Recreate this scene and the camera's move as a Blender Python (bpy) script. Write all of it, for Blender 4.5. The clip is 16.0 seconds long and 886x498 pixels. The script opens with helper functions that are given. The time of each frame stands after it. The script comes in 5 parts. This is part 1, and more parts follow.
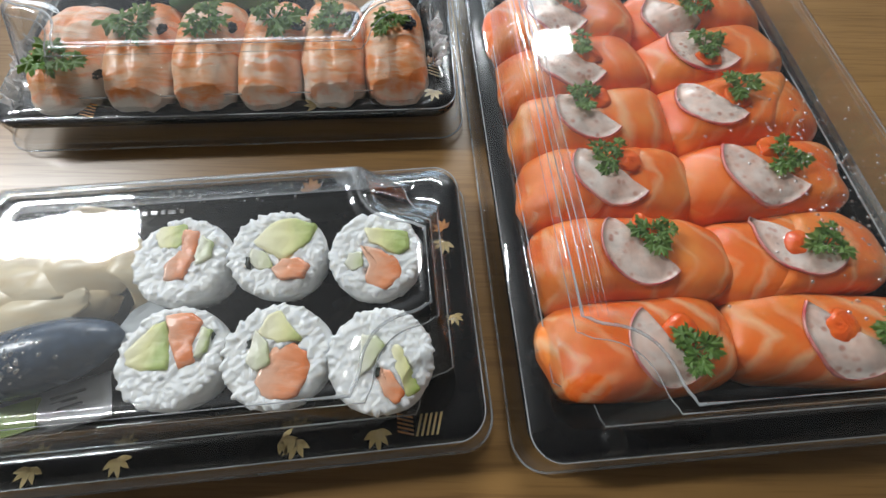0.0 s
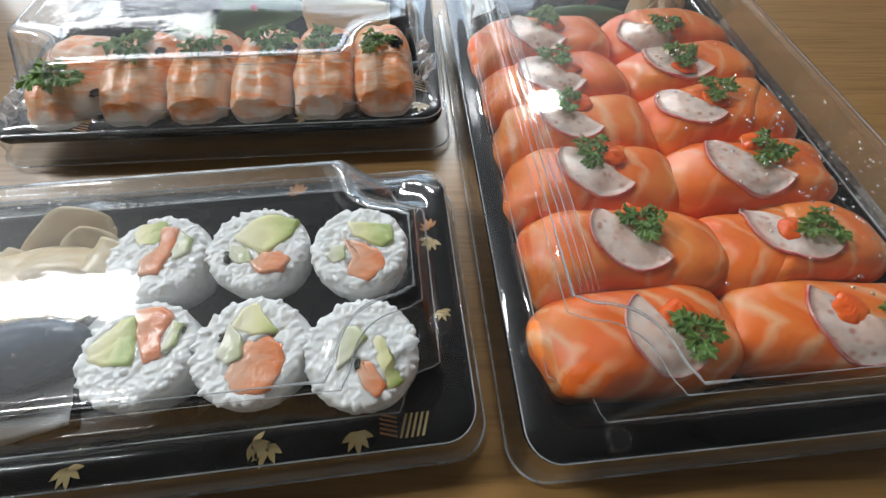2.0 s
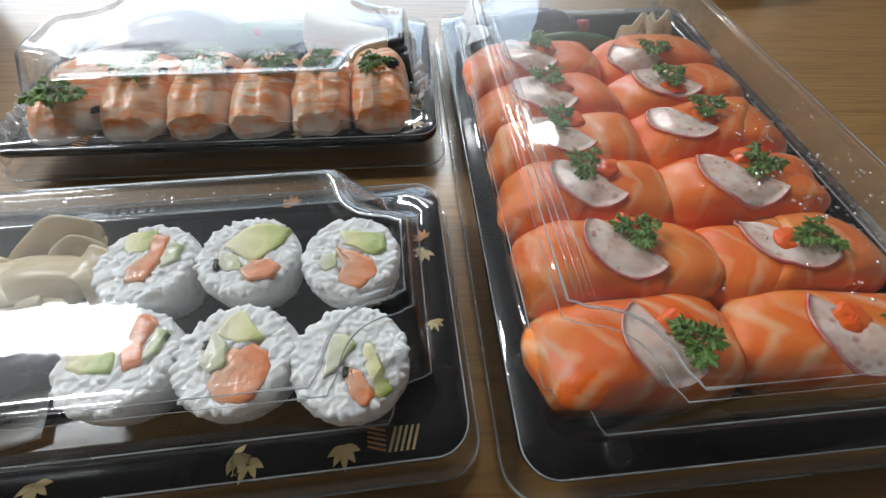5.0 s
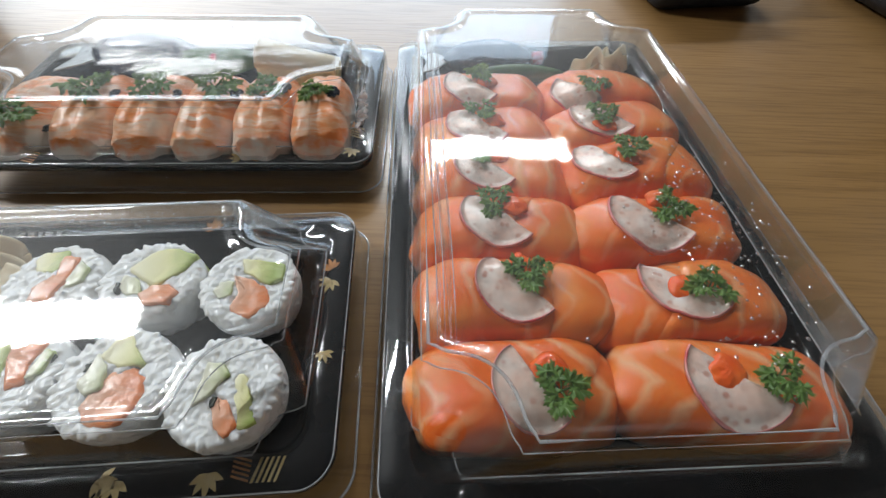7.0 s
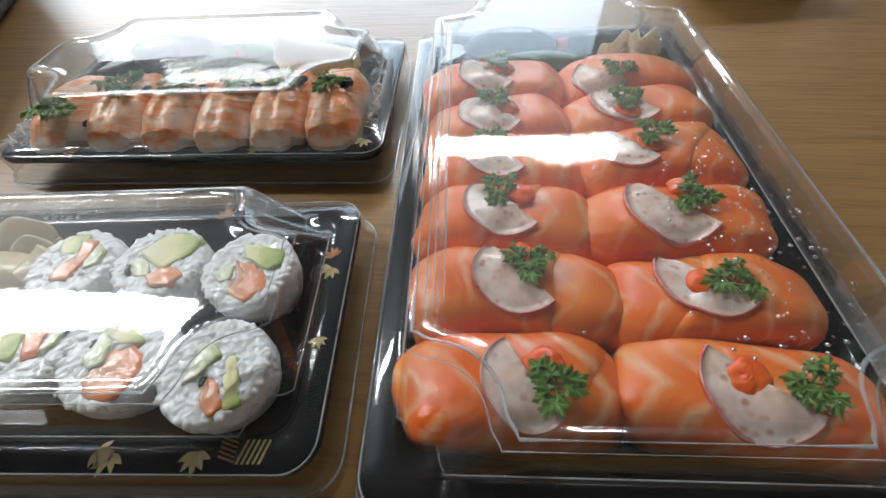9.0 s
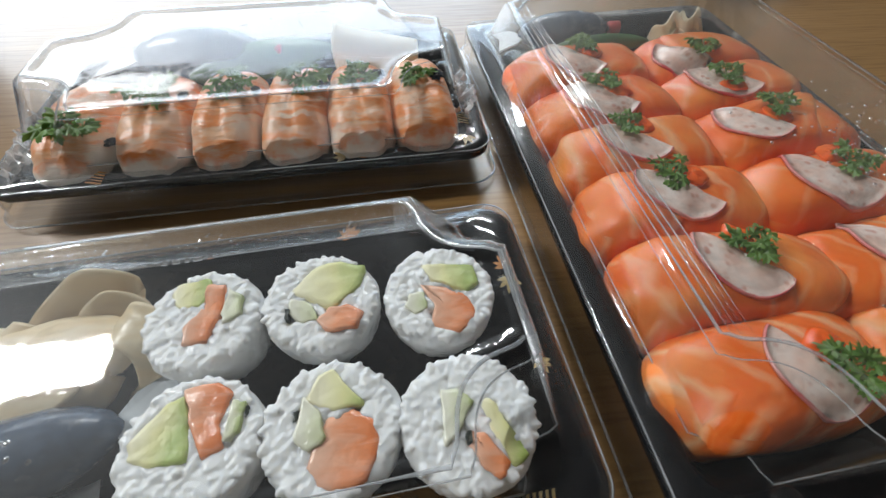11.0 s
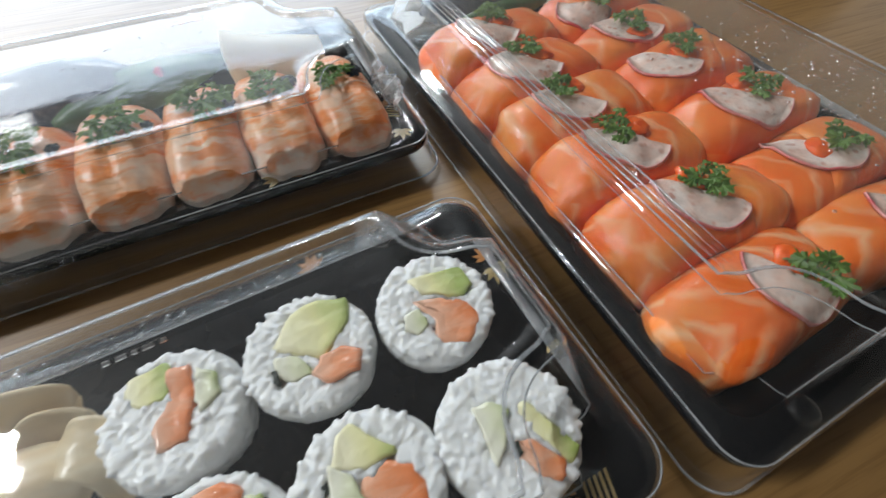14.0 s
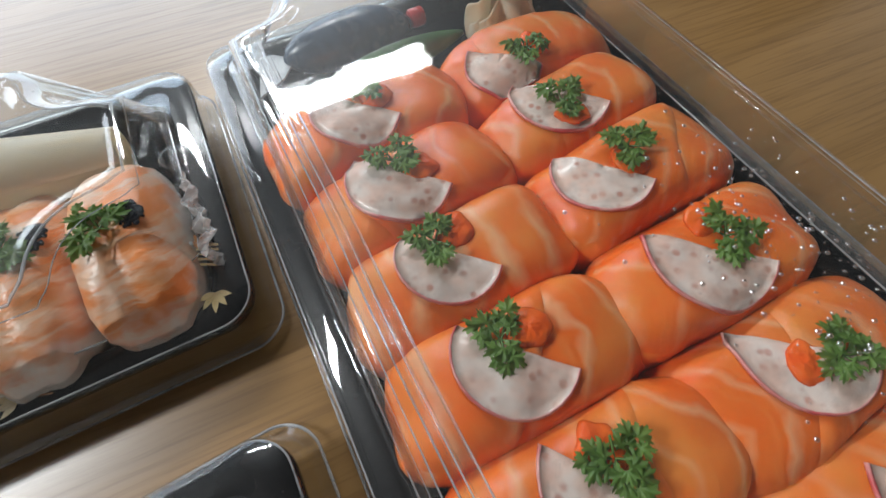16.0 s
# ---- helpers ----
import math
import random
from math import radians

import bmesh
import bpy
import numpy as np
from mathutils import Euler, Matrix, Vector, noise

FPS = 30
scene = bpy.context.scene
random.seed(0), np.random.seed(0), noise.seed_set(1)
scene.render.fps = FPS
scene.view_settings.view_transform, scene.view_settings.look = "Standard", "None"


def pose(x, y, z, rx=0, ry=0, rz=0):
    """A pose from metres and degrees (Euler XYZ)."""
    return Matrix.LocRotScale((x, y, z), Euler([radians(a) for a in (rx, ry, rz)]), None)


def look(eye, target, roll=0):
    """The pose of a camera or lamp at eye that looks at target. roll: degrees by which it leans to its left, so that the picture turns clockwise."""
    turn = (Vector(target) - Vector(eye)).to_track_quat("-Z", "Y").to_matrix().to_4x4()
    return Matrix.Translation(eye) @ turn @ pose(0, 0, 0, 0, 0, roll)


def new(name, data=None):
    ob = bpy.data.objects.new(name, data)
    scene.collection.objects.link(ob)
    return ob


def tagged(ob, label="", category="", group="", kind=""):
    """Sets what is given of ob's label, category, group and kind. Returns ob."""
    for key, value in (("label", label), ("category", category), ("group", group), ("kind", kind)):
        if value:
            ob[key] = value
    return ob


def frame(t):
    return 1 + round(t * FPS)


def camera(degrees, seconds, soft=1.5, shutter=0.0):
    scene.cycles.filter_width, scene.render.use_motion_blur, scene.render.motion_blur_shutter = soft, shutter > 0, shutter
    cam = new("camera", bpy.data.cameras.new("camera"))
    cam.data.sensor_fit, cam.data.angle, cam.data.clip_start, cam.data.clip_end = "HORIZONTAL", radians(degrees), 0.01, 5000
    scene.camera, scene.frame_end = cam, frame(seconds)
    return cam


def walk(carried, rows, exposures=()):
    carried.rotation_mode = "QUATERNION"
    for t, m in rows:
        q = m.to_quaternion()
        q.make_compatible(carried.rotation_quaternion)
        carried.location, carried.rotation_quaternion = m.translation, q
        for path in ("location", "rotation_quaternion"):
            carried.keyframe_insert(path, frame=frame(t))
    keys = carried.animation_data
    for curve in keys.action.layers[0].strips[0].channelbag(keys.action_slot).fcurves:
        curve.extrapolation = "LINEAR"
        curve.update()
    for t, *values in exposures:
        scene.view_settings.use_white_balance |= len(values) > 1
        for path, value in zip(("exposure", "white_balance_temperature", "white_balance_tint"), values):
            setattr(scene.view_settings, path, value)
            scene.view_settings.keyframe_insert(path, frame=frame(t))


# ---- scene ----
from mathutils.bvhtree import BVHTree

# ---------------------------------------------------------------- camera
PATH = [
    (0, 0.00000, 0.00000, 0.17568, 23.946, -1.087, 0.000),
    (0.5, 0.00571, -0.01071, 0.17403, 27.114, -0.867, -0.137),
    (1, 0.00619, -0.01496, 0.17010, 29.078, -0.857, -0.397),
    (1.5, 0.00660, -0.01726, 0.16514, 30.329, -0.705, -0.709),
    (2, 0.00557, -0.01873, 0.16097, 31.511, -0.589, -0.954),
    (2.5, 0.00453, -0.02105, 0.15688, 32.463, -0.650, -0.930),
    (3, 0.00515, -0.02391, 0.15513, 33.395, -0.670, -0.975),
    (3.5, 0.00495, -0.02490, 0.15401, 34.223, -0.676, -0.994),
    (6, 0.01906, -0.02471, 0.15747, 36.453, -0.929, -0.489),
    (6.5, 0.03781, -0.02093, 0.16211, 36.643, -1.271, 0.327),
    (7, 0.05197, -0.01845, 0.16432, 37.171, -0.936, 2.030),
    (7.5, 0.06394, -0.01863, 0.16224, 37.357, 0.345, 3.975),
    (8, 0.07674, -0.01847, 0.15901, 37.415, 1.626, 5.227),
    (8.5, 0.07826, -0.01851, 0.15536, 37.400, 2.610, 5.969),
    (9, 0.06832, -0.01790, 0.15637, 37.434, 3.124, 6.224),
    (9.5, 0.04539, -0.01614, 0.15819, 37.335, 3.220, 6.198),
    (12, -0.06929, -0.00236, 0.13637, 37.554, -2.719, -15.213),
    (12.5, -0.08285, -0.00308, 0.13594, 37.364, -2.691, -17.691),
    (13, -0.08826, -0.00454, 0.13504, 37.063, -2.354, -19.467),
    (13.5, -0.07476, 0.00116, 0.14015, 36.460, -1.737, -20.728),
    (14, -0.04308, 0.00889, 0.14106, 35.159, -0.100, -22.601),
    (14.5, -0.00566, 0.02244, 0.13829, 32.131, 0.509, -23.109),
    (15, 0.02399, 0.04043, 0.13621, 30.216, 0.493, -23.171),
    (15.5, 0.03873, 0.06696, 0.13895, 28.741, 0.481, -23.186),
    (16, 0.04791, 0.08476, 0.14192, 27.182, 0.521, -23.674),
]
cam = camera(95.19, 16.0, soft=1.35, shutter=0.3)
walk(cam, [(t, pose(x, y, z, rx, ry, rz)) for t, x, y, z, rx, ry, rz in PATH],
     exposures=[(0.0, 0.80), (3.5, 0.70), (8.0, 0.62), (9.7, 0.62), (12.5, 0.68), (16.0, 0.64)])

# ---------------------------------------------------------------- world and window light
world = bpy.data.worlds.new("sky")
scene.world = world
world.use_nodes = True
wn = world.node_tree
sky = wn.nodes.new("ShaderNodeTexSky")
sky.sky_type = "NISHITA"
sky.sun_disc = False
sky.sun_elevation, sky.sun_rotation = radians(35), radians(-40)
wn.links.new(sky.outputs["Color"], wn.nodes["Background"].inputs["Color"])
wn.nodes["Background"].inputs["Strength"].default_value = 0.1


def window_light(name, eye, target, w, h, radiance, color):
    lamp = bpy.data.lights.new(name, "AREA")
    lamp.shape, lamp.size, lamp.size_y = "RECTANGLE", w, h
    lamp.energy, lamp.color = radiance * math.pi * w * h, color
    ob = new(name, lamp)
    ob.matrix_world = look(eye, target)
    return ob


# room: table top at 0, floor at -0.74, ceiling at 1.95
X0, X1, Y0, Y1, Z0, Z1 = -4.3, 2.8, -2.4, 3.66, -0.74, 1.95
WINDOWS = ((-4.10, 0.95, 0.15, 1.92),)     # x0, x1, z0, z1 in the front wall
for a, b, c, d in WINDOWS:
    window_light("daylight", ((a + b) / 2, Y1 + 0.05, (c + d) / 2), ((a + b) / 2, 0, (c + d) / 2), b - a, d - c, 1.35, (0.70, 0.86, 1.0))
# ceiling battens: middle x, y, length, turn
BATTENS = ((0.20, 2.42, 1.48, 3.0, 42.0), (-2.55, 3.50, 1.30, 0.0, 4.0), (-2.33, 0.88, 1.48, 4.0, 56.0))
for x, y, ln, turn, rad in BATTENS:
    lamp = window_light("batten_light", (x, y, Z1 - 0.072), (x, y, 0), ln, 0.21, rad, (0.96, 1.0, 1.02))
    lamp.matrix_world = pose(x, y, Z1 - 0.072, 0, 0, turn)


# ---------------------------------------------------------------- materials
def material(name):
    m = bpy.data.materials.new(name)
    m.use_nodes = True
    nt = m.node_tree
    return m, nt, nt.nodes["Principled BSDF"]


def node(nt, kind, **kw):
    n = nt.nodes.new(kind)
    for k, v in kw.items():
        n.inputs[k.replace("_", " ")].default_value = v
    return n


def coords(nt, scale=(1, 1, 1), kind="Object", rot=(0, 0, 0), spread=0.0):
    tc = nt.nodes.new("ShaderNodeTexCoord")
    mp = nt.nodes.new("ShaderNodeMapping")
    mp.inputs["Scale"].default_value = scale
    mp.inputs["Rotation"].default_value = rot
    nt.links.new(tc.outputs[kind], mp.inputs["Vector"])
    if spread:
        oi = nt.nodes.new("ShaderNodeObjectInfo")
        mul = nt.nodes.new("ShaderNodeMath")
        mul.operation = "MULTIPLY"
        mul.inputs[1].default_value = spread
        nt.links.new(oi.outputs["Random"], mul.inputs[0])
        nt.links.new(mul.outputs[0], mp.inputs["Location"])
    return mp.outputs["Vector"]


def noise_tex(nt, vec, scale, detail=3.0, rough=0.55, distort=0.0):
    n = node(nt, "ShaderNodeTexNoise", Scale=scale, Detail=detail, Roughness=rough, Distortion=distort)
    nt.links.new(vec, n.inputs["Vector"])
    return n.outputs["Fac"]


def ramp(nt, fac, *stops):
    r = nt.nodes.new("ShaderNodeValToRGB")
    el = r.color_ramp.elements
    while len(el) < len(stops):
        el.new(0.5)
    for e, (p, c) in zip(el, stops):
        e.position = p
        e.color = (*c, 1.0) if len(c) == 3 else c
    nt.links.new(fac, r.inputs["Fac"])
    return r.outputs["Color"]


def mixc(nt, fac, a, b, mode="MIX"):
    n = nt.nodes.new("ShaderNodeMix")
    n.data_type, n.blend_type = "RGBA", mode
    for sock, val in ((0, fac), (6, a), (7, b)):
        if isinstance(val, (int, float)):
            n.inputs[sock].default_value = val
        elif isinstance(val, tuple):
            n.inputs[sock].default_value = (*val, 1.0)
        else:
            nt.links.new(val, n.inputs[sock])
    return n.outputs[2]


def bump(nt, bsdf, height, strength, dist):
    b = node(nt, "ShaderNodeBump", Strength=strength, Distance=dist)
    nt.links.new(height, b.inputs["Height"])
    nt.links.new(b.outputs["Normal"], bsdf.inputs["Normal"])


def setp(bsdf, **kw):
    for k, v in kw.items():
        bsdf.inputs[k.replace("_", " ")].default_value = v


def wood_material():
    m, nt, p = material("oak_wood")
    broad = noise_tex(nt, coords(nt, (2.6, 22, 22)), 1.0, 4, 0.55, 0.8)
    fine = noise_tex(nt, coords(nt, (22, 520, 520)), 1.0, 3, 0.6)
    mid = noise_tex(nt, coords(nt, (6, 120, 120)), 1.0, 4, 0.6, 0.4)
    patch = noise_tex(nt, coords(nt, (1.5, 5, 5)), 1.2, 2)
    base = ramp(nt, broad, (0.25, (0.290, 0.158, 0.050)), (0.5, (0.340, 0.188, 0.062)), (0.75, (0.385, 0.216, 0.075)))
    grain = ramp(nt, fine, (0.36, (0.80, 0.77, 0.73)), (0.52, (1, 1, 1)))
    vein = ramp(nt, mid, (0.32, (0.84, 0.82, 0.79)), (0.54, (1, 1, 1)))
    tone = ramp(nt, patch, (0.3, (0.90, 0.89, 0.87)), (0.7, (1.05, 1.03, 1.0)))
    c = mixc(nt, 1.0, mixc(nt, 1.0, mixc(nt, 1.0, base, grain, "MULTIPLY"), vein, "MULTIPLY"), tone, "MULTIPLY")
    nt.links.new(c, p.inputs["Base Color"])
    nt.links.new(ramp(nt, fine, (0.3, (0.46,) * 3), (0.7, (0.36,) * 3)), p.inputs["Roughness"])
    bump(nt, p, fine, 0.18, 0.0004)
    setp(p, Specular_IOR_Level=0.6, Coat_Weight=0.8, Coat_Roughness=0.25)
    return m


def black_plastic():
    m, nt, p = material("black_plastic")
    v = coords(nt)
    n = noise_tex(nt, v, 900, 2)
    s = noise_tex(nt, v, 40, 4)
    nt.links.new(ramp(nt, s, (0.35, (0.003, 0.0035, 0.0045)), (0.7, (0.006, 0.0065, 0.008))), p.inputs["Base Color"])
    nt.links.new(ramp(nt, s, (0.3, (0.09,) * 3), (0.7, (0.16,) * 3)), p.inputs["Roughness"])
    bump(nt, p, n, 0.08, 0.0003)
    setp(p, Specular_IOR_Level=0.2)
    return m


def clear_plastic():
    m, nt, p = material("clear_plastic")
    nt.nodes.remove(p)
    v = coords(nt)
    wave = noise_tex(nt, v, 28, 2)
    drops = noise_tex(nt, v, 260, 2)
    mixh = nt.nodes.new("ShaderNodeMath")
    mixh.operation = "MULTIPLY_ADD"
    nt.links.new(drops, mixh.inputs[0])
    mixh.inputs[1].default_value = 0.13
    nt.links.new(wave, mixh.inputs[2])
    b = node(nt, "ShaderNodeBump", Strength=0.22, Distance=0.0008)
    nt.links.new(mixh.outputs[0], b.inputs["Height"])
    tr = nt.nodes.new("ShaderNodeBsdfTransparent")
    tr.inputs["Color"].default_value = (0.975, 0.98, 0.98, 1)
    gl = node(nt, "ShaderNodeBsdfGlossy", Roughness=0.035)
    gl.inputs["Color"].default_value = (1, 1, 1, 1)
    nt.links.new(b.outputs["Normal"], gl.inputs["Normal"])
    lw = node(nt, "ShaderNodeLayerWeight", Blend=0.5)
    p5 = nt.nodes.new("ShaderNodeMath")
    p5.operation = "POWER"
    p5.inputs[1].default_value = 5.0
    nt.links.new(lw.outputs["Facing"], p5.inputs[0])
    ma = nt.nodes.new("ShaderNodeMath")
    ma.operation = "MULTIPLY_ADD"
    ma.inputs[1].default_value, ma.inputs[2].default_value = 0.9, 0.045
    nt.links.new(p5.outputs[0], ma.inputs[0])
    mx = nt.nodes.new("ShaderNodeMixShader")
    nt.links.new(ma.outputs[0], mx.inputs[0])
    soft = node(nt, "ShaderNodeBsdfGlossy", Roughness=0.42)
    soft.inputs["Color"].default_value = (1, 1, 1, 1)
    gm = nt.nodes.new("ShaderNodeMixShader")
    gm.inputs[0].default_value = 0.20
    nt.links.new(gl.outputs[0], gm.inputs[1])
    nt.links.new(soft.outputs[0], gm.inputs[2])
    # breath of condensation on the sheet
    fog = nt.nodes.new("ShaderNodeBsdfDiffuse")
    fog.inputs["Color"].default_value = (0.80, 0.83, 0.86, 1)
    fm = nt.nodes.new("ShaderNodeMixShader")
    nt.links.new(ramp(nt, noise_tex(nt, v, 16, 3), (0.35, (0.001,) * 3), (0.70, (0.008,) * 3)), fm.inputs[0])
    nt.links.new(tr.outputs[0], fm.inputs[1])
    nt.links.new(fog.outputs[0], fm.inputs[2])
    nt.links.new(fm.outputs[0], mx.inputs[1])
    nt.links.new(gm.outputs[0], mx.inputs[2])
    nt.links.new(mx.outputs[0], nt.nodes["Material Output"].inputs["Surface"])
    return m


def clear_edge():
    """Thick bent clear plastic edges, whiter than the sheet: gathered light painted into their colour."""
    m, nt, p = material("clear_plastic_edge_glint")
    tr = nt.nodes.new("ShaderNodeBsdfTransparent")
    mx = nt.nodes.new("ShaderNodeMixShader")
    nt.links.new(ramp(nt, noise_tex(nt, coords(nt), 22, 3), (0.36, (0.14,) * 3), (0.64, (0.68,) * 3)), mx.inputs[0])
    setp(p, Roughness=0.10, Specular_IOR_Level=1.0, Coat_Weight=1.0, Coat_Roughness=0.08)
    n = noise_tex(nt, coords(nt), 60, 2)
    nt.links.new(ramp(nt, n, (0.3, (0.42, 0.44, 0.46)), (0.7, (0.74, 0.76, 0.78))), p.inputs["Base Color"])
    nt.links.new(tr.outputs[0], mx.inputs[1])
    nt.links.new(p.outputs[0], mx.inputs[2])
    nt.links.new(mx.outputs[0], nt.nodes["Material Output"].inputs["Surface"])
    return m


def drop_material():
    m, nt, p = material("water_drop")
    nt.nodes.remove(p)
    tr = nt.nodes.new("ShaderNodeBsdfTransparent")
    gl = node(nt, "ShaderNodeBsdfGlossy", Roughness=0.12)
    gl.inputs["Color"].default_value = (1, 1, 1, 1)
    mx = nt.nodes.new("ShaderNodeMixShader")
    mx.inputs[0].default_value = 0.55
    nt.links.new(tr.outputs[0], mx.inputs[1])
    nt.links.new(gl.outputs[0], mx.inputs[2])
    nt.links.new(mx.outputs[0], nt.nodes["Material Output"].inputs["Surface"])
    return m


def salmon_material(name, lines, width):
    m, nt, p = material(name)
    tc = nt.nodes.new("ShaderNodeTexCoord")
    oi = nt.nodes.new("ShaderNodeObjectInfo")
    sep = nt.nodes.new("ShaderNodeSeparateXYZ")
    nt.links.new(tc.outputs["Object"], sep.inputs[0])

    def mth(op, a, b_=None):
        n = nt.nodes.new("ShaderNodeMath")
        n.operation = op
        for i, val in enumerate((a, b_)):
            if val is None:
                continue
            if isinstance(val, (int, float)):
                n.inputs[i].default_value = val
            else:
                nt.links.new(val, n.inputs[i])
        return n.outputs[0]
    v = coords(nt, spread=3.0)
    warp = noise_tex(nt, v, 55, 3, 0.5)
    # fat lines: bent bands across the slice, closer or wider from slice to slice
    ay = mth("ABSOLUTE", mth("ADD", sep.outputs["Y"], mth("MULTIPLY", mth("SUBTRACT", oi.outputs["Random"], 0.5), 0.012)))
    lean = mth("ADD", mth("MULTIPLY", mth("SUBTRACT", oi.outputs["Random"], 0.4), 1.6), 0.3)
    s = mth("ADD", sep.outputs["X"], mth("MULTIPLY", ay, lean))
    s = mth("ADD", s, mth("MULTIPLY", warp, 0.018))
    s = mth("ADD", s, mth("MULTIPLY", oi.outputs["Random"], 0.05))
    ph = mth("FRACT", mth("MULTIPLY", s, 66.0))
    tri = mth("ABSOLUTE", mth("SUBTRACT", ph, 0.5))
    line = ramp(nt, tri, (0.0, (lines,) * 3), (0.4 * width, (0.65 * lines,) * 3), (width, (0, 0, 0)))
    gate = noise_tex(nt, v, 34, 2)
    line = mixc(nt, 1.0, line, ramp(nt, gate, (0.34, (0.10,) * 3), (0.56, (1.0,) * 3)), "MULTIPLY")
    comb = nt.nodes.new("ShaderNodeCombineXYZ")
    nt.links.new(mth("MULTIPLY", s, 420.0), comb.inputs[0])
    nt.links.new(mth("MULTIPLY", sep.outputs["Y"], 45.0), comb.inputs[1])
    nt.links.new(mth("MULTIPLY", oi.outputs["Random"], 40.0), comb.inputs[2])
    tone = noise_tex(nt, comb.outputs[0], 1.0, 2, 0.5)
    cloud = noise_tex(nt, v, 42, 3, 0.5)
    flesh = ramp(nt, cloud, (0.28, (0.90, 0.140, 0.014)), (0.48, (0.93, 0.190, 0.028)), (0.74, (0.95, 0.33, 0.070)))
    flesh = mixc(nt, ramp(nt, tone, (0.50, (0,) * 3), (0.72, (0.30,) * 3)), flesh, (0.93, 0.32, 0.085))
    c = mixc(nt, line, flesh, (0.94, 0.54, 0.29))
    nt.links.new(c, p.inputs["Base Color"])
    setp(p, Subsurface_Weight=0.12, Subsurface_Scale=0.003, Specular_IOR_Level=0.22, Coat_Weight=0.80, Coat_Roughness=0.10)
    p.inputs["Subsurface Radius"].default_value = (1.0, 0.40, 0.2)
    wb = node(nt, "ShaderNodeBump", Strength=0.60, Distance=0.0013)
    nt.links.new(noise_tex(nt, v, 330, 4, 0.62), wb.inputs["Height"])
    nt.links.new(wb.outputs["Normal"], p.inputs["Coat Normal"])
    rg = noise_tex(nt, v, 180, 3)
    nt.links.new(ramp(nt, rg, (0.3, (0.34,) * 3), (0.75, (0.55,) * 3)), p.inputs["Roughness"])
    h = mth("ADD", mth("ADD", mth("MULTIPLY", tone, 0.22), mth("MULTIPLY", rg, 0.25)), mth("ADD", mth("MULTIPLY", line, 0.25), mth("MULTIPLY", cloud, 0.3)))
    wet = noise_tex(nt, v, 620, 2)
    h = mth("ADD", h, mth("MULTIPLY", wet, 0.09))
    bump(nt, p, h, 0.36, 0.0020)
    return m


def simple(name, c1, c2, scale, rough=0.4, bump_d=0.0, sss=0.0, rad=(1, 0.6, 0.4), spread=0.0, rscale=1.0, detail=3, bscale=None, spec=0.5, stretch=(1, 1, 1), mottle=0.0):
    m, nt, p = material(name)
    v = coords(nt, stretch, spread=spread)
    n = noise_tex(nt, v, scale, detail)
    base = ramp(nt, n, (0.3, c1), (0.7, c2))
    if mottle:
        fleck = ramp(nt, noise_tex(nt, v, scale * 5.0, 4, 0.65), (0.32, (1 - mottle,) * 3), (0.52, (1.0,) * 3), (0.72, (1 + 0.5 * mottle,) * 3))
        base = mixc(nt, 1.0, base, fleck, "MULTIPLY")
    nt.links.new(base, p.inputs["Base Color"])
    nt.links.new(ramp(nt, noise_tex(nt, v, scale * 2.3, 2), (0.3, (rough * 0.8,) * 3), (0.7, (min(1, rough * 1.25),) * 3)), p.inputs["Roughness"])
    setp(p, Specular_IOR_Level=spec)
    if bump_d:
        bump(nt, p, noise_tex(nt, v, bscale or scale * 1.7, 3), 0.5, bump_d)
    if sss:
        setp(p, Subsurface_Weight=sss, Subsurface_Scale=0.004)
        p.inputs["Subsurface Radius"].default_value = rad
    return m


def thin(m, fac):
    """Lets part of the light through a thin sheet."""
    nt = m.node_tree
    p = nt.nodes["Principled BSDF"]
    tl = nt.nodes.new("ShaderNodeBsdfTranslucent")
    nt.links.new(p.inputs["Base Color"].links[0].from_socket, tl.inputs["Color"])
    mx = nt.nodes.new("ShaderNodeMixShader")
    mx.inputs[0].default_value = fac
    nt.links.new(p.outputs[0], mx.inputs[1])
    nt.links.new(tl.outputs[0], mx.inputs[2])
    nt.links.new(mx.outputs[0], nt.nodes["Material Output"].inputs["Surface"])
    return m


def filling_material(name, edge, mid, pale, scale, rough, streak):
    """Cut filling: darker towards one side, paler in the middle, with pale streaks and a wet film."""
    m, nt, p = material(name)
    g = coords(nt, kind="Generated", spread=0.35)
    v = coords(nt, spread=2.0)
    sep = nt.nodes.new("ShaderNodeSeparateXYZ")
    nt.links.new(g, sep.inputs[0])
    add = nt.nodes.new("ShaderNodeMath")
    add.operation = "MULTIPLY_ADD"
    nt.links.new(noise_tex(nt, v, scale, 4, 0.6), add.inputs[0])
    add.inputs[1].default_value = 0.7
    nt.links.new(sep.outputs["X"], add.inputs[2])
    half = nt.nodes.new("ShaderNodeMath")
    half.operation = "MULTIPLY"
    half.inputs[1].default_value = 0.68
    nt.links.new(add.outputs[0], half.inputs[0])
    c = ramp(nt, half.outputs[0], (0.46, pale), (0.76, mid), (0.97, edge))
    fib = noise_tex(nt, coords(nt, (90, 420, 160), rot=(0, 0, 0.7), spread=2.0), 1.0, 3, 0.6, 0.6)
    c = mixc(nt, ramp(nt, fib, (0.46, (0,) * 3), (0.70, (streak * 2,) * 3)), c, pale)
    nt.links.new(c, p.inputs["Base Color"])
    setp(p, Roughness=rough, Specular_IOR_Level=0.45, Subsurface_Weight=0.0)
    bump(nt, p, noise_tex(nt, v, 260, 4, 0.6), 0.5, 0.0010)
    return m


